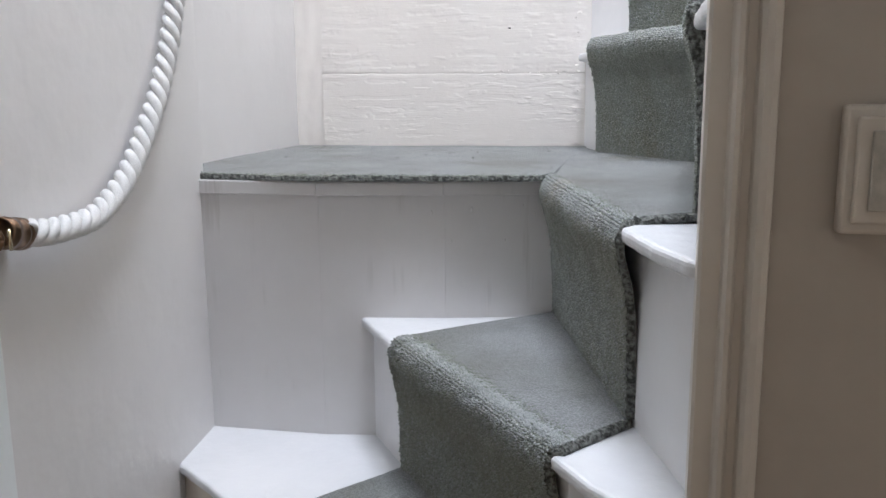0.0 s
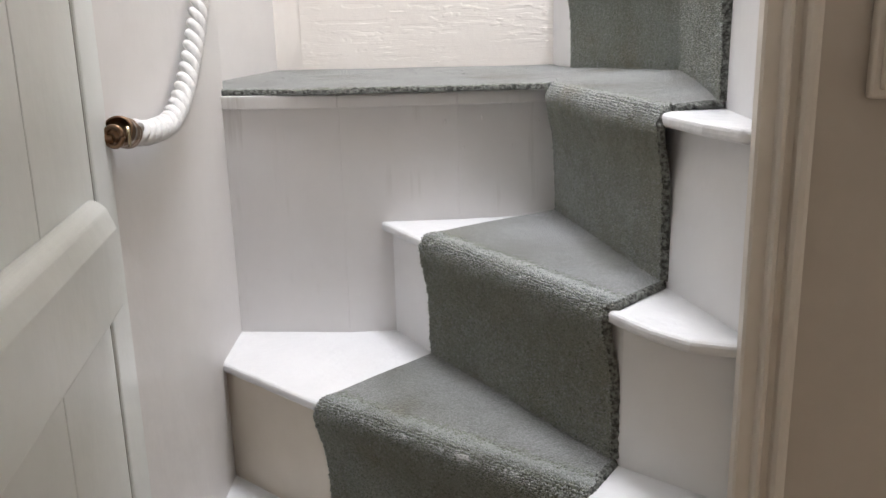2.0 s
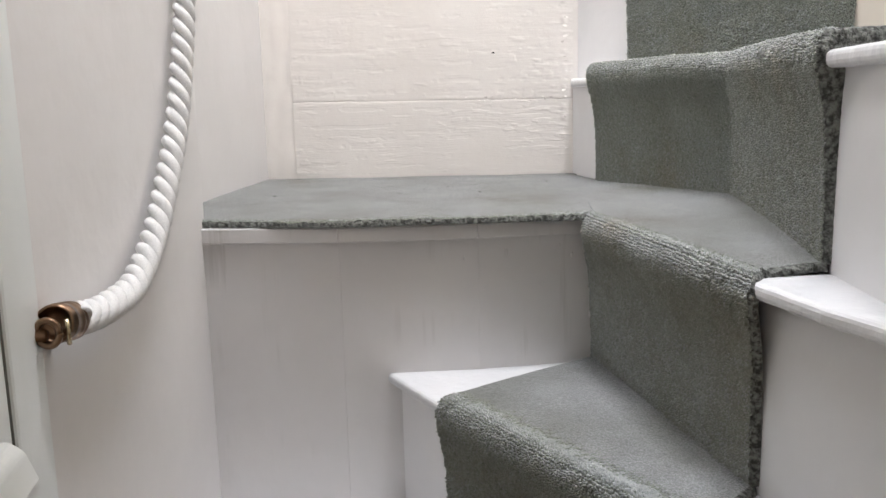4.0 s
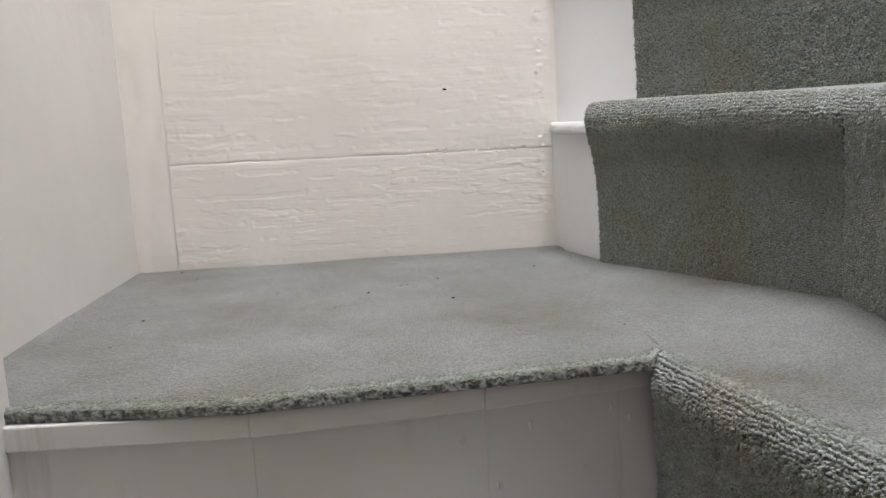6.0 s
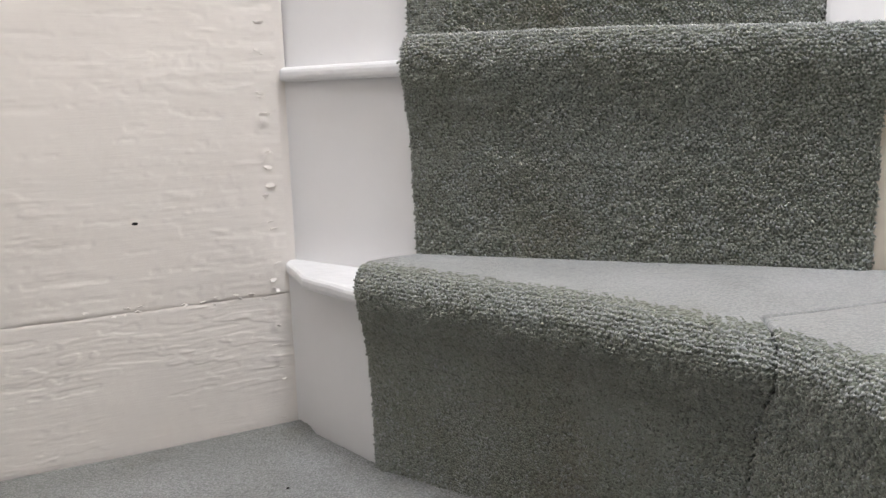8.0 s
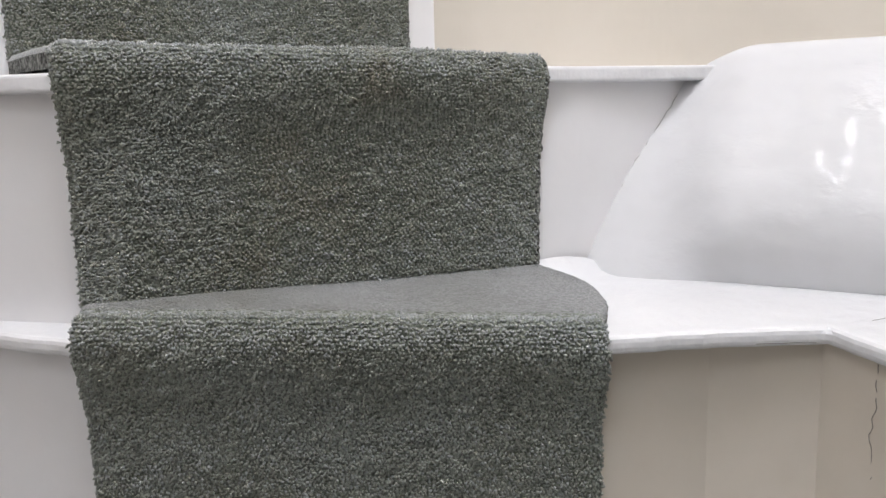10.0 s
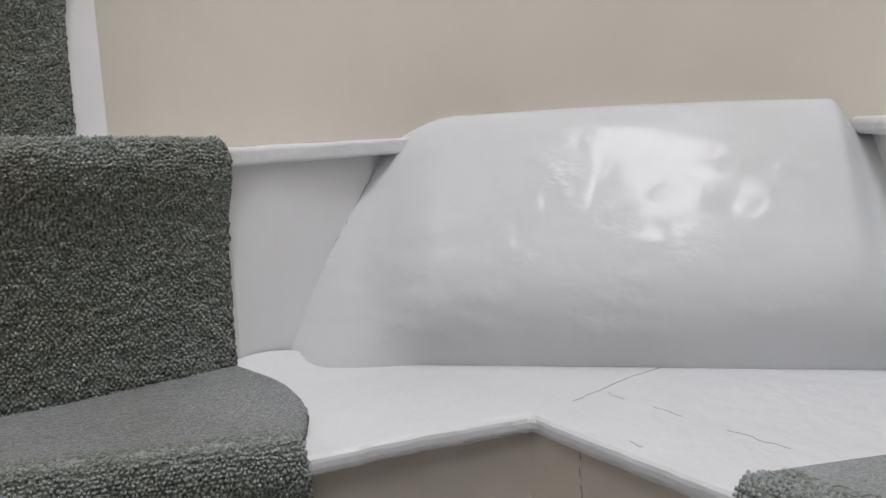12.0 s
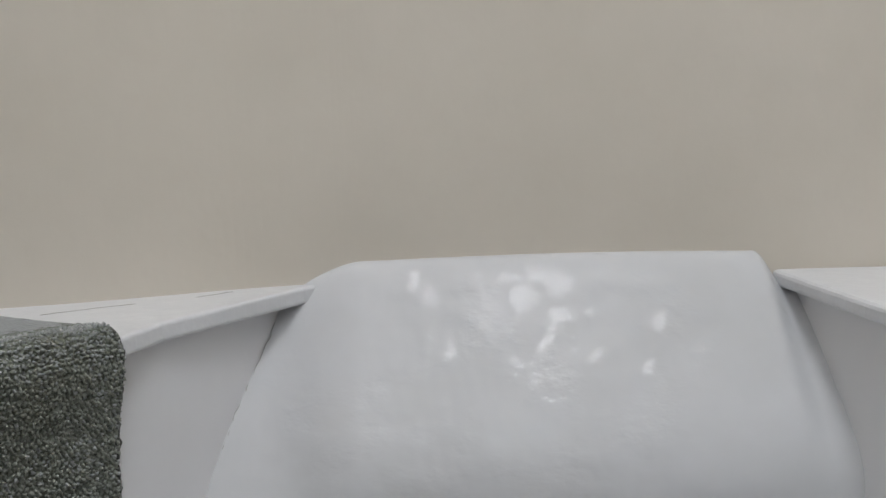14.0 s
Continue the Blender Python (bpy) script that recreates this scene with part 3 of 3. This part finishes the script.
    flow = np.array([noise.noise_vector(Vector(q) * 45) for q in p]).reshape(-1, 3)
    side = np.cross(up, rng.normal(size=(count, 3)))
    side /= np.linalg.norm(side, axis=1, keepdims=True) + 1e-9
    other = np.cross(up, side)
    p = p + (side * rng.uniform(-1, 1, (count, 1)) + other * rng.uniform(-1, 1, (count, 1))) * 0.0010 - up * 0.0016
    short = np.clip((pile - wear[keep]) / 0.018, 0.2, 1.0)[:, None]
    axis = up + 0.65 * flow + np.array([0, 0, -0.2]) + 0.14 * rng.normal(size=(count, 3))
    axis /= np.linalg.norm(axis, axis=1, keepdims=True)
    tall = 0.0046 * short * rng.uniform(0.85, 1.12, (count, 1))
    wide = 0.00178 * rng.uniform(0.88, 1.12, (count, 1))
    rings = []
    for share, size in ((0.0, 0.8), (0.70, 1.0)):
        for k in range(3):
            a = math.tau * k / 3
            rings.append(p + axis * tall * share + (side * math.cos(a) + other * math.sin(a)) * wide * size)
    rings.append(p + axis * tall)
    verts = np.stack(rings, 1).reshape(-1, 3)
    local = np.array([(0, 1, 4), (0, 4, 3), (1, 2, 5), (1, 5, 4), (2, 0, 3), (2, 3, 5), (3, 4, 6), (4, 5, 6), (5, 3, 6)])
    # chosen by how far the yarn faces up, with some scatter
    rubbed_lit = up[:, 2] + 0.18 * rng.normal(size=count) + 0.3 * flow[:, 0] > 0.12
    return verts, (np.arange(count)[:, None, None] * 7 + local[None]).reshape(-1, 3), np.repeat(rubbed_lit, len(local))


def carpet_piece(name, nose, back, z1, base=None, z0=0.0, bow=0.0, step=0.0033, label="", lift=None, pile=0.034, thick=0.003, rise=None, tufts=True, soiled=False, rims=(0.009, 0.008), shaded=True):
    """One step of carpet: up the riser, round the nosing and over the tread, as one thick piece with pile. Plan lines go from left to right."""
    nose_a, back_a = np.array(nose, float), np.array(back, float)
    width = max(np.linalg.norm(np.diff(nose_a, axis=0), axis=1).sum(), np.linalg.norm(np.diff(back_a, axis=0), axis=1).sum() * 0.8)
    nu = max(8, int(width / step))
    u = np.linspace(0, 1, nu)
    n, k = along(nose, u), along(back, u)
    rows = []
    if base is not None:
        b = along(base, u)
        key = [(0.0, z0 + 0.004, 0), (0.03, z0 + 0.05, 0), (0.16, (z0 + z1) / 2, 0), (0.40, z1 - 0.078, 0), (0.70, z1 - 0.054, 0), (0.96, z1 - 0.034, 0), (1.02, z1 - 0.017, 0), (0.75, z1 - 0.0025, 0), (0.25, z1, 0)]
        prof = smooth_line([(d, z) for d, z, _ in key], 400)
        run = np.concatenate([[0], np.cumsum(np.hypot(np.diff(prof[:, 0]) * 0.022, np.diff(prof[:, 1])))])
        even = np.linspace(0, run[-1], int(run[-1] / (step * 0.9)))
        prof = np.column_stack([np.interp(even, run, prof[:, 0]), np.interp(even, run, prof[:, 1])])
        for d, z in prof:
            xy = b + (n - b) * d
            rows.append(np.column_stack([xy, np.full(nu, z)]))
        start = b + (n - b) * 0.25
    else:
        start = n
    depth = np.linalg.norm(k - start, axis=1).max()
    m = max(6, int(depth / step))
    for j in range(1 if base is not None else 0, m + 1):
        f = j / m
        xy = start + (k - start) * f
        if bow:
            side = (u ** 6)[:, None] * (n[-1] - n[0]) / np.linalg.norm(n[-1] - n[0])
            xy = xy + side * bow * math.sin(math.pi * f)
        up = np.interp(u, np.linspace(0, 1, len(lift)), lift) if lift else np.zeros(nu)
        rows.append(np.column_stack([xy, z1 + 0.001 * math.sin(f * 3) + up * f ** 1.5]))
    g = np.array(rows)
    nv = len(g)
    if rise:
        share = np.clip((g[:, :, 2] - z0) / (z1 - z0), 0, 1)
        g[:, :, 2] += share * np.interp(u, np.linspace(0, 1, len(rise)), rise)[None, :]
    du = np.gradient(g, axis=1)
    dv = np.gradient(g, axis=0)
    nor = np.cross(du, dv)
    nor /= np.linalg.norm(nor, axis=2, keepdims=True) + 1e-12
    white = rng.normal(size=(nv, nu))
    soft = white.copy()
    soft = (soft + np.roll(soft, 1, 0) + np.roll(soft, 1, 1) + np.roll(soft, -1, 0) + np.roll(soft, -1, 1)) / 5
    soft /= soft.std()
    worn = np.where(flat_depth(g, nor) > pile, 0.14, 1.0)
    wave = 0.0008 * np.sin(g[:, :, 0] * 21 + 3 * np.sin(g[:, :, 1] * 9)) * np.sin(g[:, :, 2] * 17 + g[:, :, 1] * 15)
    droop = np.ones((nv, nu))
    if base is None:
        droop[:3, :int(0.92 * nu)] = np.array([0.85, 0.93, 0.98])[:, None]
    across = np.linalg.norm(np.diff(g, axis=1, prepend=g[:, :1]), axis=2).cumsum(1)
    to_right = across[:, -1:] - across
    rim = np.clip(np.minimum(across / rims[0], to_right / rims[1]), 0.0, 1.0)
    h = 0.0085 * droop * (0.12 + 0.88 * np.sqrt(1 - (1 - rim) ** 2)) - 0.002 + wave + worn * (0.0006 * soft + 0.00035 * white)
    top = g + nor * h[:, :, None]
    jag = 0.0007 * rng.normal(size=(nv, 2))
    tan = du / (np.linalg.norm(du, axis=2, keepdims=True) + 1e-12)
    top[:, 0] += tan[:, 0] * jag[:, :1]
    top[:, -1] += tan[:, -1] * jag[:, 1:]
    low = g - nor * thick
    verts = np.concatenate([top.reshape(-1, 3), low.reshape(-1, 3)])
    idx = np.arange(nv * nu).reshape(nv, nu)
    off = nv * nu
    faces = np.stack([idx[:-1, :-1], idx[:-1, 1:], idx[1:, 1:], idx[1:, :-1]], -1).reshape(-1, 4).tolist()
    ring = list(idx[0, :]) + list(idx[1:, -1]) + list(idx[-1, -2::-1]) + list(idx[-2:0:-1, 0])
    skirt = [[int(ring[i]), int(ring[i] + off), int(ring[(i + 1) % len(ring)] + off), int(ring[(i + 1) % len(ring)])] for i in range(len(ring))]
    mats = np.zeros(len(faces) + len(skirt), dtype=np.int32)
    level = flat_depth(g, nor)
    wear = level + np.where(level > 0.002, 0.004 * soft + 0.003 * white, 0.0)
    # level ground behind the nosing gets the trodden, lightened material
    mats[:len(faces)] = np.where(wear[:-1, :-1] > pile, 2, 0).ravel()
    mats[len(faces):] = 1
    # right rim coloured dark to paint the shade of the turned-down edge
    if shaded:
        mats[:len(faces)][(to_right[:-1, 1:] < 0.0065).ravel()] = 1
    if base is None:
        mats[len(faces) + nu - 1:len(faces) + nu - 1 + nv] = 2
    if tufts:
        bald = shaded & (to_right < 0.0065)
        if base is None:
            bald = np.arange(nv)[:, None] < 2
        ends, yarn, rubbed_lit = yarn_ends(top, nor, np.where(bald, 9.0, wear), pile)
        faces = faces + skirt + (yarn + len(verts)).tolist()
        verts = np.concatenate([verts, ends])
        mats = np.concatenate([mats, np.where(rubbed_lit, 4, 3).astype(np.int32)])
    else:
        faces = faces + skirt
    me = bpy.data.meshes.new(name)
    me.from_pydata(verts.tolist(), [], faces)
    for material in (CARPET, SHADED_BACKING, LANDING_FLAT if soiled else CARPET_FLAT_LIT, TUFT, RUBBED_LIT_TUFT):
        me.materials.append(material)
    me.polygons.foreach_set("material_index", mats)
    me.polygons.foreach_set("use_smooth", np.ones(len(faces), dtype=bool))
    me.update()
    ob = new(name, me)
    ob.parent = runner
    return tagged(ob, label) if label else ob


S1_BACK = [(0.02, 1.150), (0.43, 1.030)]
carpet_piece("carpet_step", [(0.02, 0.935), (0.43, 0.935)], S1_BACK, Z_S1 + 0.003, [(0.02, 0.955), (0.43, 0.955)], 0.0, step=0.006, tufts=False)
S2_BACK = [(0.042, 1.320), (0.438, 1.046)]
carpet_piece("carpet_step", [(0.02, 1.120), (0.43, 1.008)], S2_BACK, Z_S2 + 0.003, S1_BACK, Z_S1 + 0.006, step=0.005)
A_BACK = [(0.198, 1.512), (0.474, 1.110)]
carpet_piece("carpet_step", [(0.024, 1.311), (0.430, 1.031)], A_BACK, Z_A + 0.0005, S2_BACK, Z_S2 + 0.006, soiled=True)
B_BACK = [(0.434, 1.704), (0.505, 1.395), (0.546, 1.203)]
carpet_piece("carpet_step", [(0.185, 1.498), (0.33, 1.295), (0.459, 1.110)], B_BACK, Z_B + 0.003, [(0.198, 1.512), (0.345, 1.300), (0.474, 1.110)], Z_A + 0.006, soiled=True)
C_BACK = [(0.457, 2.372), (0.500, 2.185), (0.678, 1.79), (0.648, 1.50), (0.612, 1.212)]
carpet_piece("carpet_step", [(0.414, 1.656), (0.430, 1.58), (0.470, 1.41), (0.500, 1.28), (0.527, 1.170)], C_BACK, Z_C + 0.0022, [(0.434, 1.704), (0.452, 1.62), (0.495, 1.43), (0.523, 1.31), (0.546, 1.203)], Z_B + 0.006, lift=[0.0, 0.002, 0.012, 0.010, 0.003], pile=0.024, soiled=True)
carpet_piece("landing_carpet", [(-0.262, 1.645), (0.022, 1.611), (0.245, 1.633), (0.408, 1.648), (0.426, 1.680)], [(-0.365, 2.370), (0.0, 2.372), (0.25, 2.372), (0.44, 2.372), (0.475, 2.372)], Z_C + 0.003, pile=0.022, thick=0.004, soiled=True, rims=(0.002, 0.002), shaded=False, label="flat grey-green carpet with a frayed dark front edge and specks")
# two lengths butted in a seam at the corner of the split step
carpet_piece("carpet_step", [(0.476, 2.160), (0.583, 1.895), (0.645, 1.735)], [(0.562, 2.187), (0.874, 1.833), (1.024, 1.698)], Z_D + 0.021, [(0.499, 2.183), (0.612, 1.935), (0.679, 1.790)], Z_C + 0.006, thick=0.02, pile=0.014, rise=[0.002, 0.003, 0.0], rims=(0.009, 0.004), shaded=False)
carpet_piece("carpet_step", [(0.6455, 1.734), (0.622, 1.50), (0.593, 1.202)], [(1.0245, 1.697), (0.926, 1.498), (0.775, 1.225)], Z_D + 0.021, [(0.6795, 1.789), (0.649, 1.50), (0.613, 1.212)], Z_C + 0.006, thick=0.02, pile=0.014, rise=[0.0, 0.0, -0.006], rims=(0.004, 0.008))
E_BACK = [(0.577, 2.219), (0.612, 2.200), (0.706, 2.163), (0.854, 2.079), (1.006, 2.001)]
carpet_piece("carpet_step", [(0.546, 2.176), (0.700, 1.995), (0.868, 1.816)], E_BACK, Z_E + 0.016, [(0.562, 2.186), (0.715, 2.010), (0.878, 1.832)], Z_D + 0.024, bow=0.03, thick=0.018, pile=0.018, soiled=True, shaded=False, rise=[0.002, 0.0, -0.009], lift=[0.0, 0.0, 0.0, 0.003, 0.009])
H_BACK = [(0.60, 2.405), (1.043, 2.241)]
carpet_piece("carpet_step", [(0.563, 2.203), (0.700, 2.141), (0.850, 2.056), (1.010, 1.990)], H_BACK, Z_H + 0.014, E_BACK, Z_E + 0.018, thick=0.016, rise=[0.006, 0.004, 0.0, -0.010], lift=[0, 0, 0.004])
carpet_piece("carpet_step", [(0.595, 2.388), (1.036, 2.223)], [(0.55, 2.785), (0.98, 2.705)], Z_J + 0.003, H_BACK, Z_H + 0.018)
E2_BACK = [(1.07, 1.312), (0.84, 1.203)]
carpet_piece("carpet_step", [(0.908, 1.500), (0.755, 1.210)], E2_BACK, Z_E + 0.005, [(0.928, 1.497), (0.775, 1.222)], Z_D + 0.006, bow=-0.02)
carpet_piece("carpet_step", [(1.06, 1.325), (0.83, 1.215)], [(1.2, 1.09), (0.9, 1.075)], Z_H + 0.003, E2_BACK, Z_E + 0.008)

# ---- doorway, door and casing ----
casing = tagged(new("door_casing"), "taupe painted moulded door casing", "trim", kind="structure")
moulding = [(0.584, 0.988), (0.584, 0.9715), (0.587, 0.969), (0.602, 0.969), (0.604, 0.964), (0.607, 0.9605), (0.611, 0.9605), (0.6135, 0.964), (0.615, 0.969), (0.622, 0.969), (0.6235, 0.961), (0.627, 0.956), (0.633, 0.9545), (0.638, 0.957), (0.640, 0.963), (0.640, 0.9765), (0.612, 0.9765), (0.611, 0.988)]
part("moulding", prism(moulding, 0.0, 2.05), CASING_PAINT, casing)
part("moulding", box(-0.14, 0.958, 2.021, 0.66, 0.984, 2.09, 0.004), CASING_PAINT, casing)
hinge = Matrix.Translation((-0.104, 0.921, 0.0)) @ pose(0, 0, 0, 0, 0, -90 + 12.5)
jamb = finish("door_jamb", box(-0.100, -0.05, 0.0, -0.013, 0.0, 2.02, 0.004), DOOR_PAINT)
jamb.matrix_world = hinge
# thin dark strip on the jamb side stands in for the gap's shade
gap_strip = part("gap_shade_strip", box(-0.0132, -0.05, 0.0, -0.0115, -0.003, 2.02), GAP_SHADE, jamb, "dark strip painting the shade in the gap at the hinge edge")
tagged(jamb, "pale painted door jamb", "trim", kind="structure")

# local x runs from the hinge along the leaf, y out of its face
door = thing("plank_door", "pale grey-green painted ledged plank door standing open", "door")
edges = [0.0, 0.193, 0.385, 0.585, 0.765]
for x0, x1 in zip(edges, edges[1:]):
    part("plank", box(x0 + 0.0008, -0.026, 0.02, x1 - 0.0008, 0.0, 1.98, 0.0016), DOOR_PAINT, door)


def ledge(z0, z1):
    """A ledge with a broad sloping top and softened edges."""
    bm = bmesh.new()
    sec = [(-0.0005, z0), (0.024, z0), (0.026, z1 - 0.030), (0.018, z1 - 0.008), (0.008, z1), (-0.0005, z1)]
    ends = [[bm.verts.new((x, y, z)) for y, z in sec] for x in (0.030, 0.755)]
    n = len(sec)
    for k in range(n):
        bm.faces.new((ends[0][k], ends[0][(k + 1) % n], ends[1][(k + 1) % n], ends[1][k]))
    bm.faces.new(ends[0])
    bm.faces.new(ends[1][::-1])
    bmesh.ops.recalc_face_normals(bm, faces=bm.faces)
    return bevelled(bm, 0.006, 3)


for z0 in (0.928, 0.30, 1.62):
    part("ledge", ledge(z0, z0 + 0.114), DOOR_PAINT, door, "proud horizontal ledge with rounded edges")
door.matrix_world = hinge

# ---- rope rail ----
rope = thing("rope_handrail", "white twisted cotton rope handrail hanging on the wall", "rope")
path = smooth_line([(-0.1135, 1.055, 1.091), (-0.117, 1.094, 1.085), (-0.120, 1.140, 1.083), (-0.126, 1.215, 1.088), (-0.134, 1.300, 1.124), (-0.141, 1.372, 1.180), (-0.147, 1.440, 1.250), (-0.152, 1.497, 1.340), (-0.158, 1.55, 1.46), (-0.163, 1.60, 1.62), (-0.167, 1.64, 1.82), (-0.171, 1.68, 2.0)], 420)
seg = np.linalg.norm(np.diff(path, axis=0), axis=1)
arc = np.concatenate([[0], np.cumsum(seg)])
for s in range(3):
    line = []
    for i, p in enumerate(path):
        t = Vector(path[min(i + 1, len(path) - 1)] - path[max(i - 1, 0)]).normalized()
        a = t.cross(Vector((1, 0, 0))).normalized()
        b = t.cross(a)
        ang = -math.tau * (arc[i] / 0.070 + s / 3)
        line.append(Vector(p) + 0.0090 * (math.cos(ang) * a + math.sin(ang) * b))
    part("strand", tube(line, 0.0072, 12), ROPE, rope, smooth=True)
fitting = thing("rope_end_fitting", "tarnished bronze cup and hook holding the rope end", "rope fitting")
axis = Vector((-0.006, 0.030, -0.006)).normalized()
m = Matrix.Translation((-0.1115, 1.012, 1.098)) @ axis.to_track_quat("Z", "Y").to_matrix().to_4x4()
cup = part("cup", lathe([(0.002, 0.013), (0.0125, 0.012), (0.0140, 0.001), (0.0155, 0.0), (0.0168, 0.002), (0.0168, 0.010), (0.0176, 0.011), (0.0176, 0.0135), (0.0168, 0.0145), (0.0168, 0.030), (0.0180, 0.032), (0.0180, 0.035), (0.0172, 0.036), (0.0172, 0.039), (0.0182, 0.041), (0.0180, 0.050), (0.0140, 0.0505)], 32), BRASS, fitting, smooth=True)
cup.matrix_local = m
eye_ring = [Vector((-0.1125 + 0.010 * math.cos(a), 1.003, 1.092 + 0.011 * math.sin(a))) for a in np.linspace(0, math.tau, 25)]
part("hook", tube(eye_ring, 0.0032, 10), BRASS, fitting, smooth=True)
plate = part("wall_plate", lathe([(0.016, 0.0), (0.016, 0.003), (0.012, 0.006), (0.006, 0.008), (0.005, 0.020)], 24), BRASS, fitting, smooth=True)
plate.matrix_local = Matrix.Translation((west_x(1.003) + 0.001, 1.003, 1.090)) @ pose(0, 0, 0, 0, 90, 0)
part("pin", tube([Vector((-0.100, 1.012, 1.102)), Vector((-0.098, 1.010, 1.092)), Vector((-0.099, 1.012, 1.080))], 0.0022, 8), BRASS_PIN, fitting, smooth=True)

# ---- switch on the room wall ----
switch = thing("light_switch", "small taupe moulded light switch surround on the wall", "light switch")
part("surround", box(0.690, 0.960, 1.122, 0.775, 0.9735, 1.226, 0.004, 3), CASING_PAINT, switch)
part("inner_frame", box(0.699, 0.955, 1.131, 0.766, 0.9605, 1.217, 0.003, 3), CASING_PAINT, switch)
part("plate", box(0.710, 0.9515, 1.142, 0.755, 0.9555, 1.206, 0.0015), SWITCH, switch)
knob = part("rocker", lathe([(0.009, 0.0), (0.0085, 0.006), (0.006, 0.009)], 20), SWITCH, switch, smooth=True)
knob.matrix_local = Matrix.Translation((0.733, 0.952, 1.174)) @ pose(0, 0, 0, 90, 0, 0)

# ---- cracks, specks and marks ----
def crack(points, wander=0.004):
    line = []
    for p, q in zip(points, points[1:]):
        p, q = Vector(p), Vector(q)
        for k in range(8):
            w = p.lerp(q, k / 8)
            line.append(w + Vector((wander * noise.noise(w * 90), wander * noise.noise(w * 90 + Vector((5, 0, 0))), 0)))
    line.append(Vector(points[-1]))
    return tube(line, 0.00034, 5)


seam = []
for o, h in flank[24:50:3]:
    for k in range(240):
        y = 1.90 + 0.16 * k / 240
        x, yy = east_x(y) - 0.969 * o, y - 0.247 * o
        if yy > np.interp(x, [1.018, 1.165, 1.235], [2.006, 1.965, 1.945]) - 0.0015:
            seam.append((x, yy, Z_E + h))
            break
part("crack", crack(seam, 0.003), CRACK, stairs, "broken paint line where bulge and riser meet")
for pts in ([(1.060, 1.664), (1.097, 1.647), (1.142, 1.634), (1.194, 1.607)], [(1.091, 1.639), (1.079, 1.620)], [(1.066, 1.591), (1.050, 1.563)], [(1.030, 1.524), (1.004, 1.474)], [(0.980, 1.590), (0.972, 1.577)]):
    part("crack", crack([(x, y, Z_E) for x, y in pts]), CRACK, stairs, "dark hairline crack in the paint")
part("crack", crack([(1.0010, 1.6375, 1.546), (1.0018, 1.6392, 1.53), (1.0009, 1.6375, 1.51), (1.0016, 1.6390, 1.48), (1.0010, 1.6378, 1.44)]), CRACK, stairs, "dark hairline crack in the paint")

for pts in ([(0.8935, 1.8005), (0.9085, 1.7855), (0.9235, 1.7705)], [(0.966, 1.7285), (0.982, 1.7125), (1.004, 1.6905)]):
    part("crack", crack([(x, y, Z_E - 0.0135) for x, y in pts], 0.002), CRACK, stairs, "broken paint line under the nosing")

for pts in ([(1.075, 2.118, Z_H), (1.105, 2.085, Z_H), (1.130, 2.055, Z_H)], [(1.165, 2.010, Z_H), (1.195, 1.985, Z_H)]):
    part("crack", crack(pts, 0.002), CRACK, stairs, "broken paint line at the wall")

# curled chips of paint along the edge of the boards and the joint
flakes = bmesh.new()
chips = random.Random(11)
for k in range(46):
    if k < 30:
        fx, fz, big = 0.4495 + chips.uniform(-0.007, 0.004), 1.10 + 0.62 * k / 30 + chips.uniform(-0.02, 0.02), chips.uniform(0.002, 0.0055)
    else:
        fx = chips.uniform(0.20, 0.44)
        fz, big = 1.278 + 0.006 * (0.5 - (fx + 0.198) / 0.653) + chips.uniform(-0.004, 0.007), 0.0028
    n = 7
    tilt = chips.uniform(0.0004, 0.0026)
    ring = []
    for j in range(n):
        ang = math.tau * j / n
        r = big * chips.uniform(0.4, 1.25)
        dx, dz = r * 1.3 * math.cos(ang), r * 0.6 * math.sin(ang)
        ring.append((fx + dx, fz + dz, tilt * (0.5 + 0.5 * math.sin(ang + k))))
    top = [flakes.verts.new((x, 2.3782 - h, z)) for x, z, h in ring]
    low = [flakes.verts.new((x, 2.3805, z)) for x, z, h in ring]
    flakes.faces.new(top)
    for j in range(n):
        flakes.faces.new((top[j], top[(j + 1) % n], low[(j + 1) % n], low[j]))
tagged(finish("paint_flakes", flakes, CREAM_BOARDS), "curled cream paint chips along the board edges", "paint flakes", kind="stuff")


def debris(places, z, size):
    bm = bmesh.new()
    for k, (x, y) in enumerate(places):
        a = 2.4 * k
        r = size * (0.7 + 0.6 * ((k * 37) % 10) / 10)
        ring = [bm.verts.new((x + r * f * math.cos(a + t), y + r * 0.45 * f * math.sin(a + t * 1.1), z + h)) for f, h in ((1.0, 0.0), (0.6, 0.0016)) for t in np.linspace(0, math.tau, 7)[:-1]]
        for i in range(6):
            bm.faces.new((ring[i], ring[(i + 1) % 6], ring[6 + (i + 1) % 6], ring[6 + i]))
        bm.faces.new(ring[6:])
    return bm


tagged(finish("carpet_debris", debris([(-0.146, 2.268), (0.090, 1.975), (0.390, 2.180), (0.189, 2.101), (0.180, 2.096), (0.133, 2.059), (0.236, 2.130), (0.246, 1.986), (-0.155, 1.977), (0.418, 1.781), (0.211, 2.206), (-0.186, 2.341), (-0.158, 1.846), (0.002, 2.099)], Z_C + 0.0098, 0.0026), DARK), "dark specks of grit lying on the carpet", "grit", kind="stuff")
tagged(finish("tread_debris", debris([(0.958, 1.988), (0.867, 1.995), (0.828, 1.990), (0.968, 1.984), (0.764, 2.108), (0.899, 1.989)], Z_E + 0.0118, 0.0022), DARK), "dark specks of grit lying on the carpet", "grit", kind="stuff")
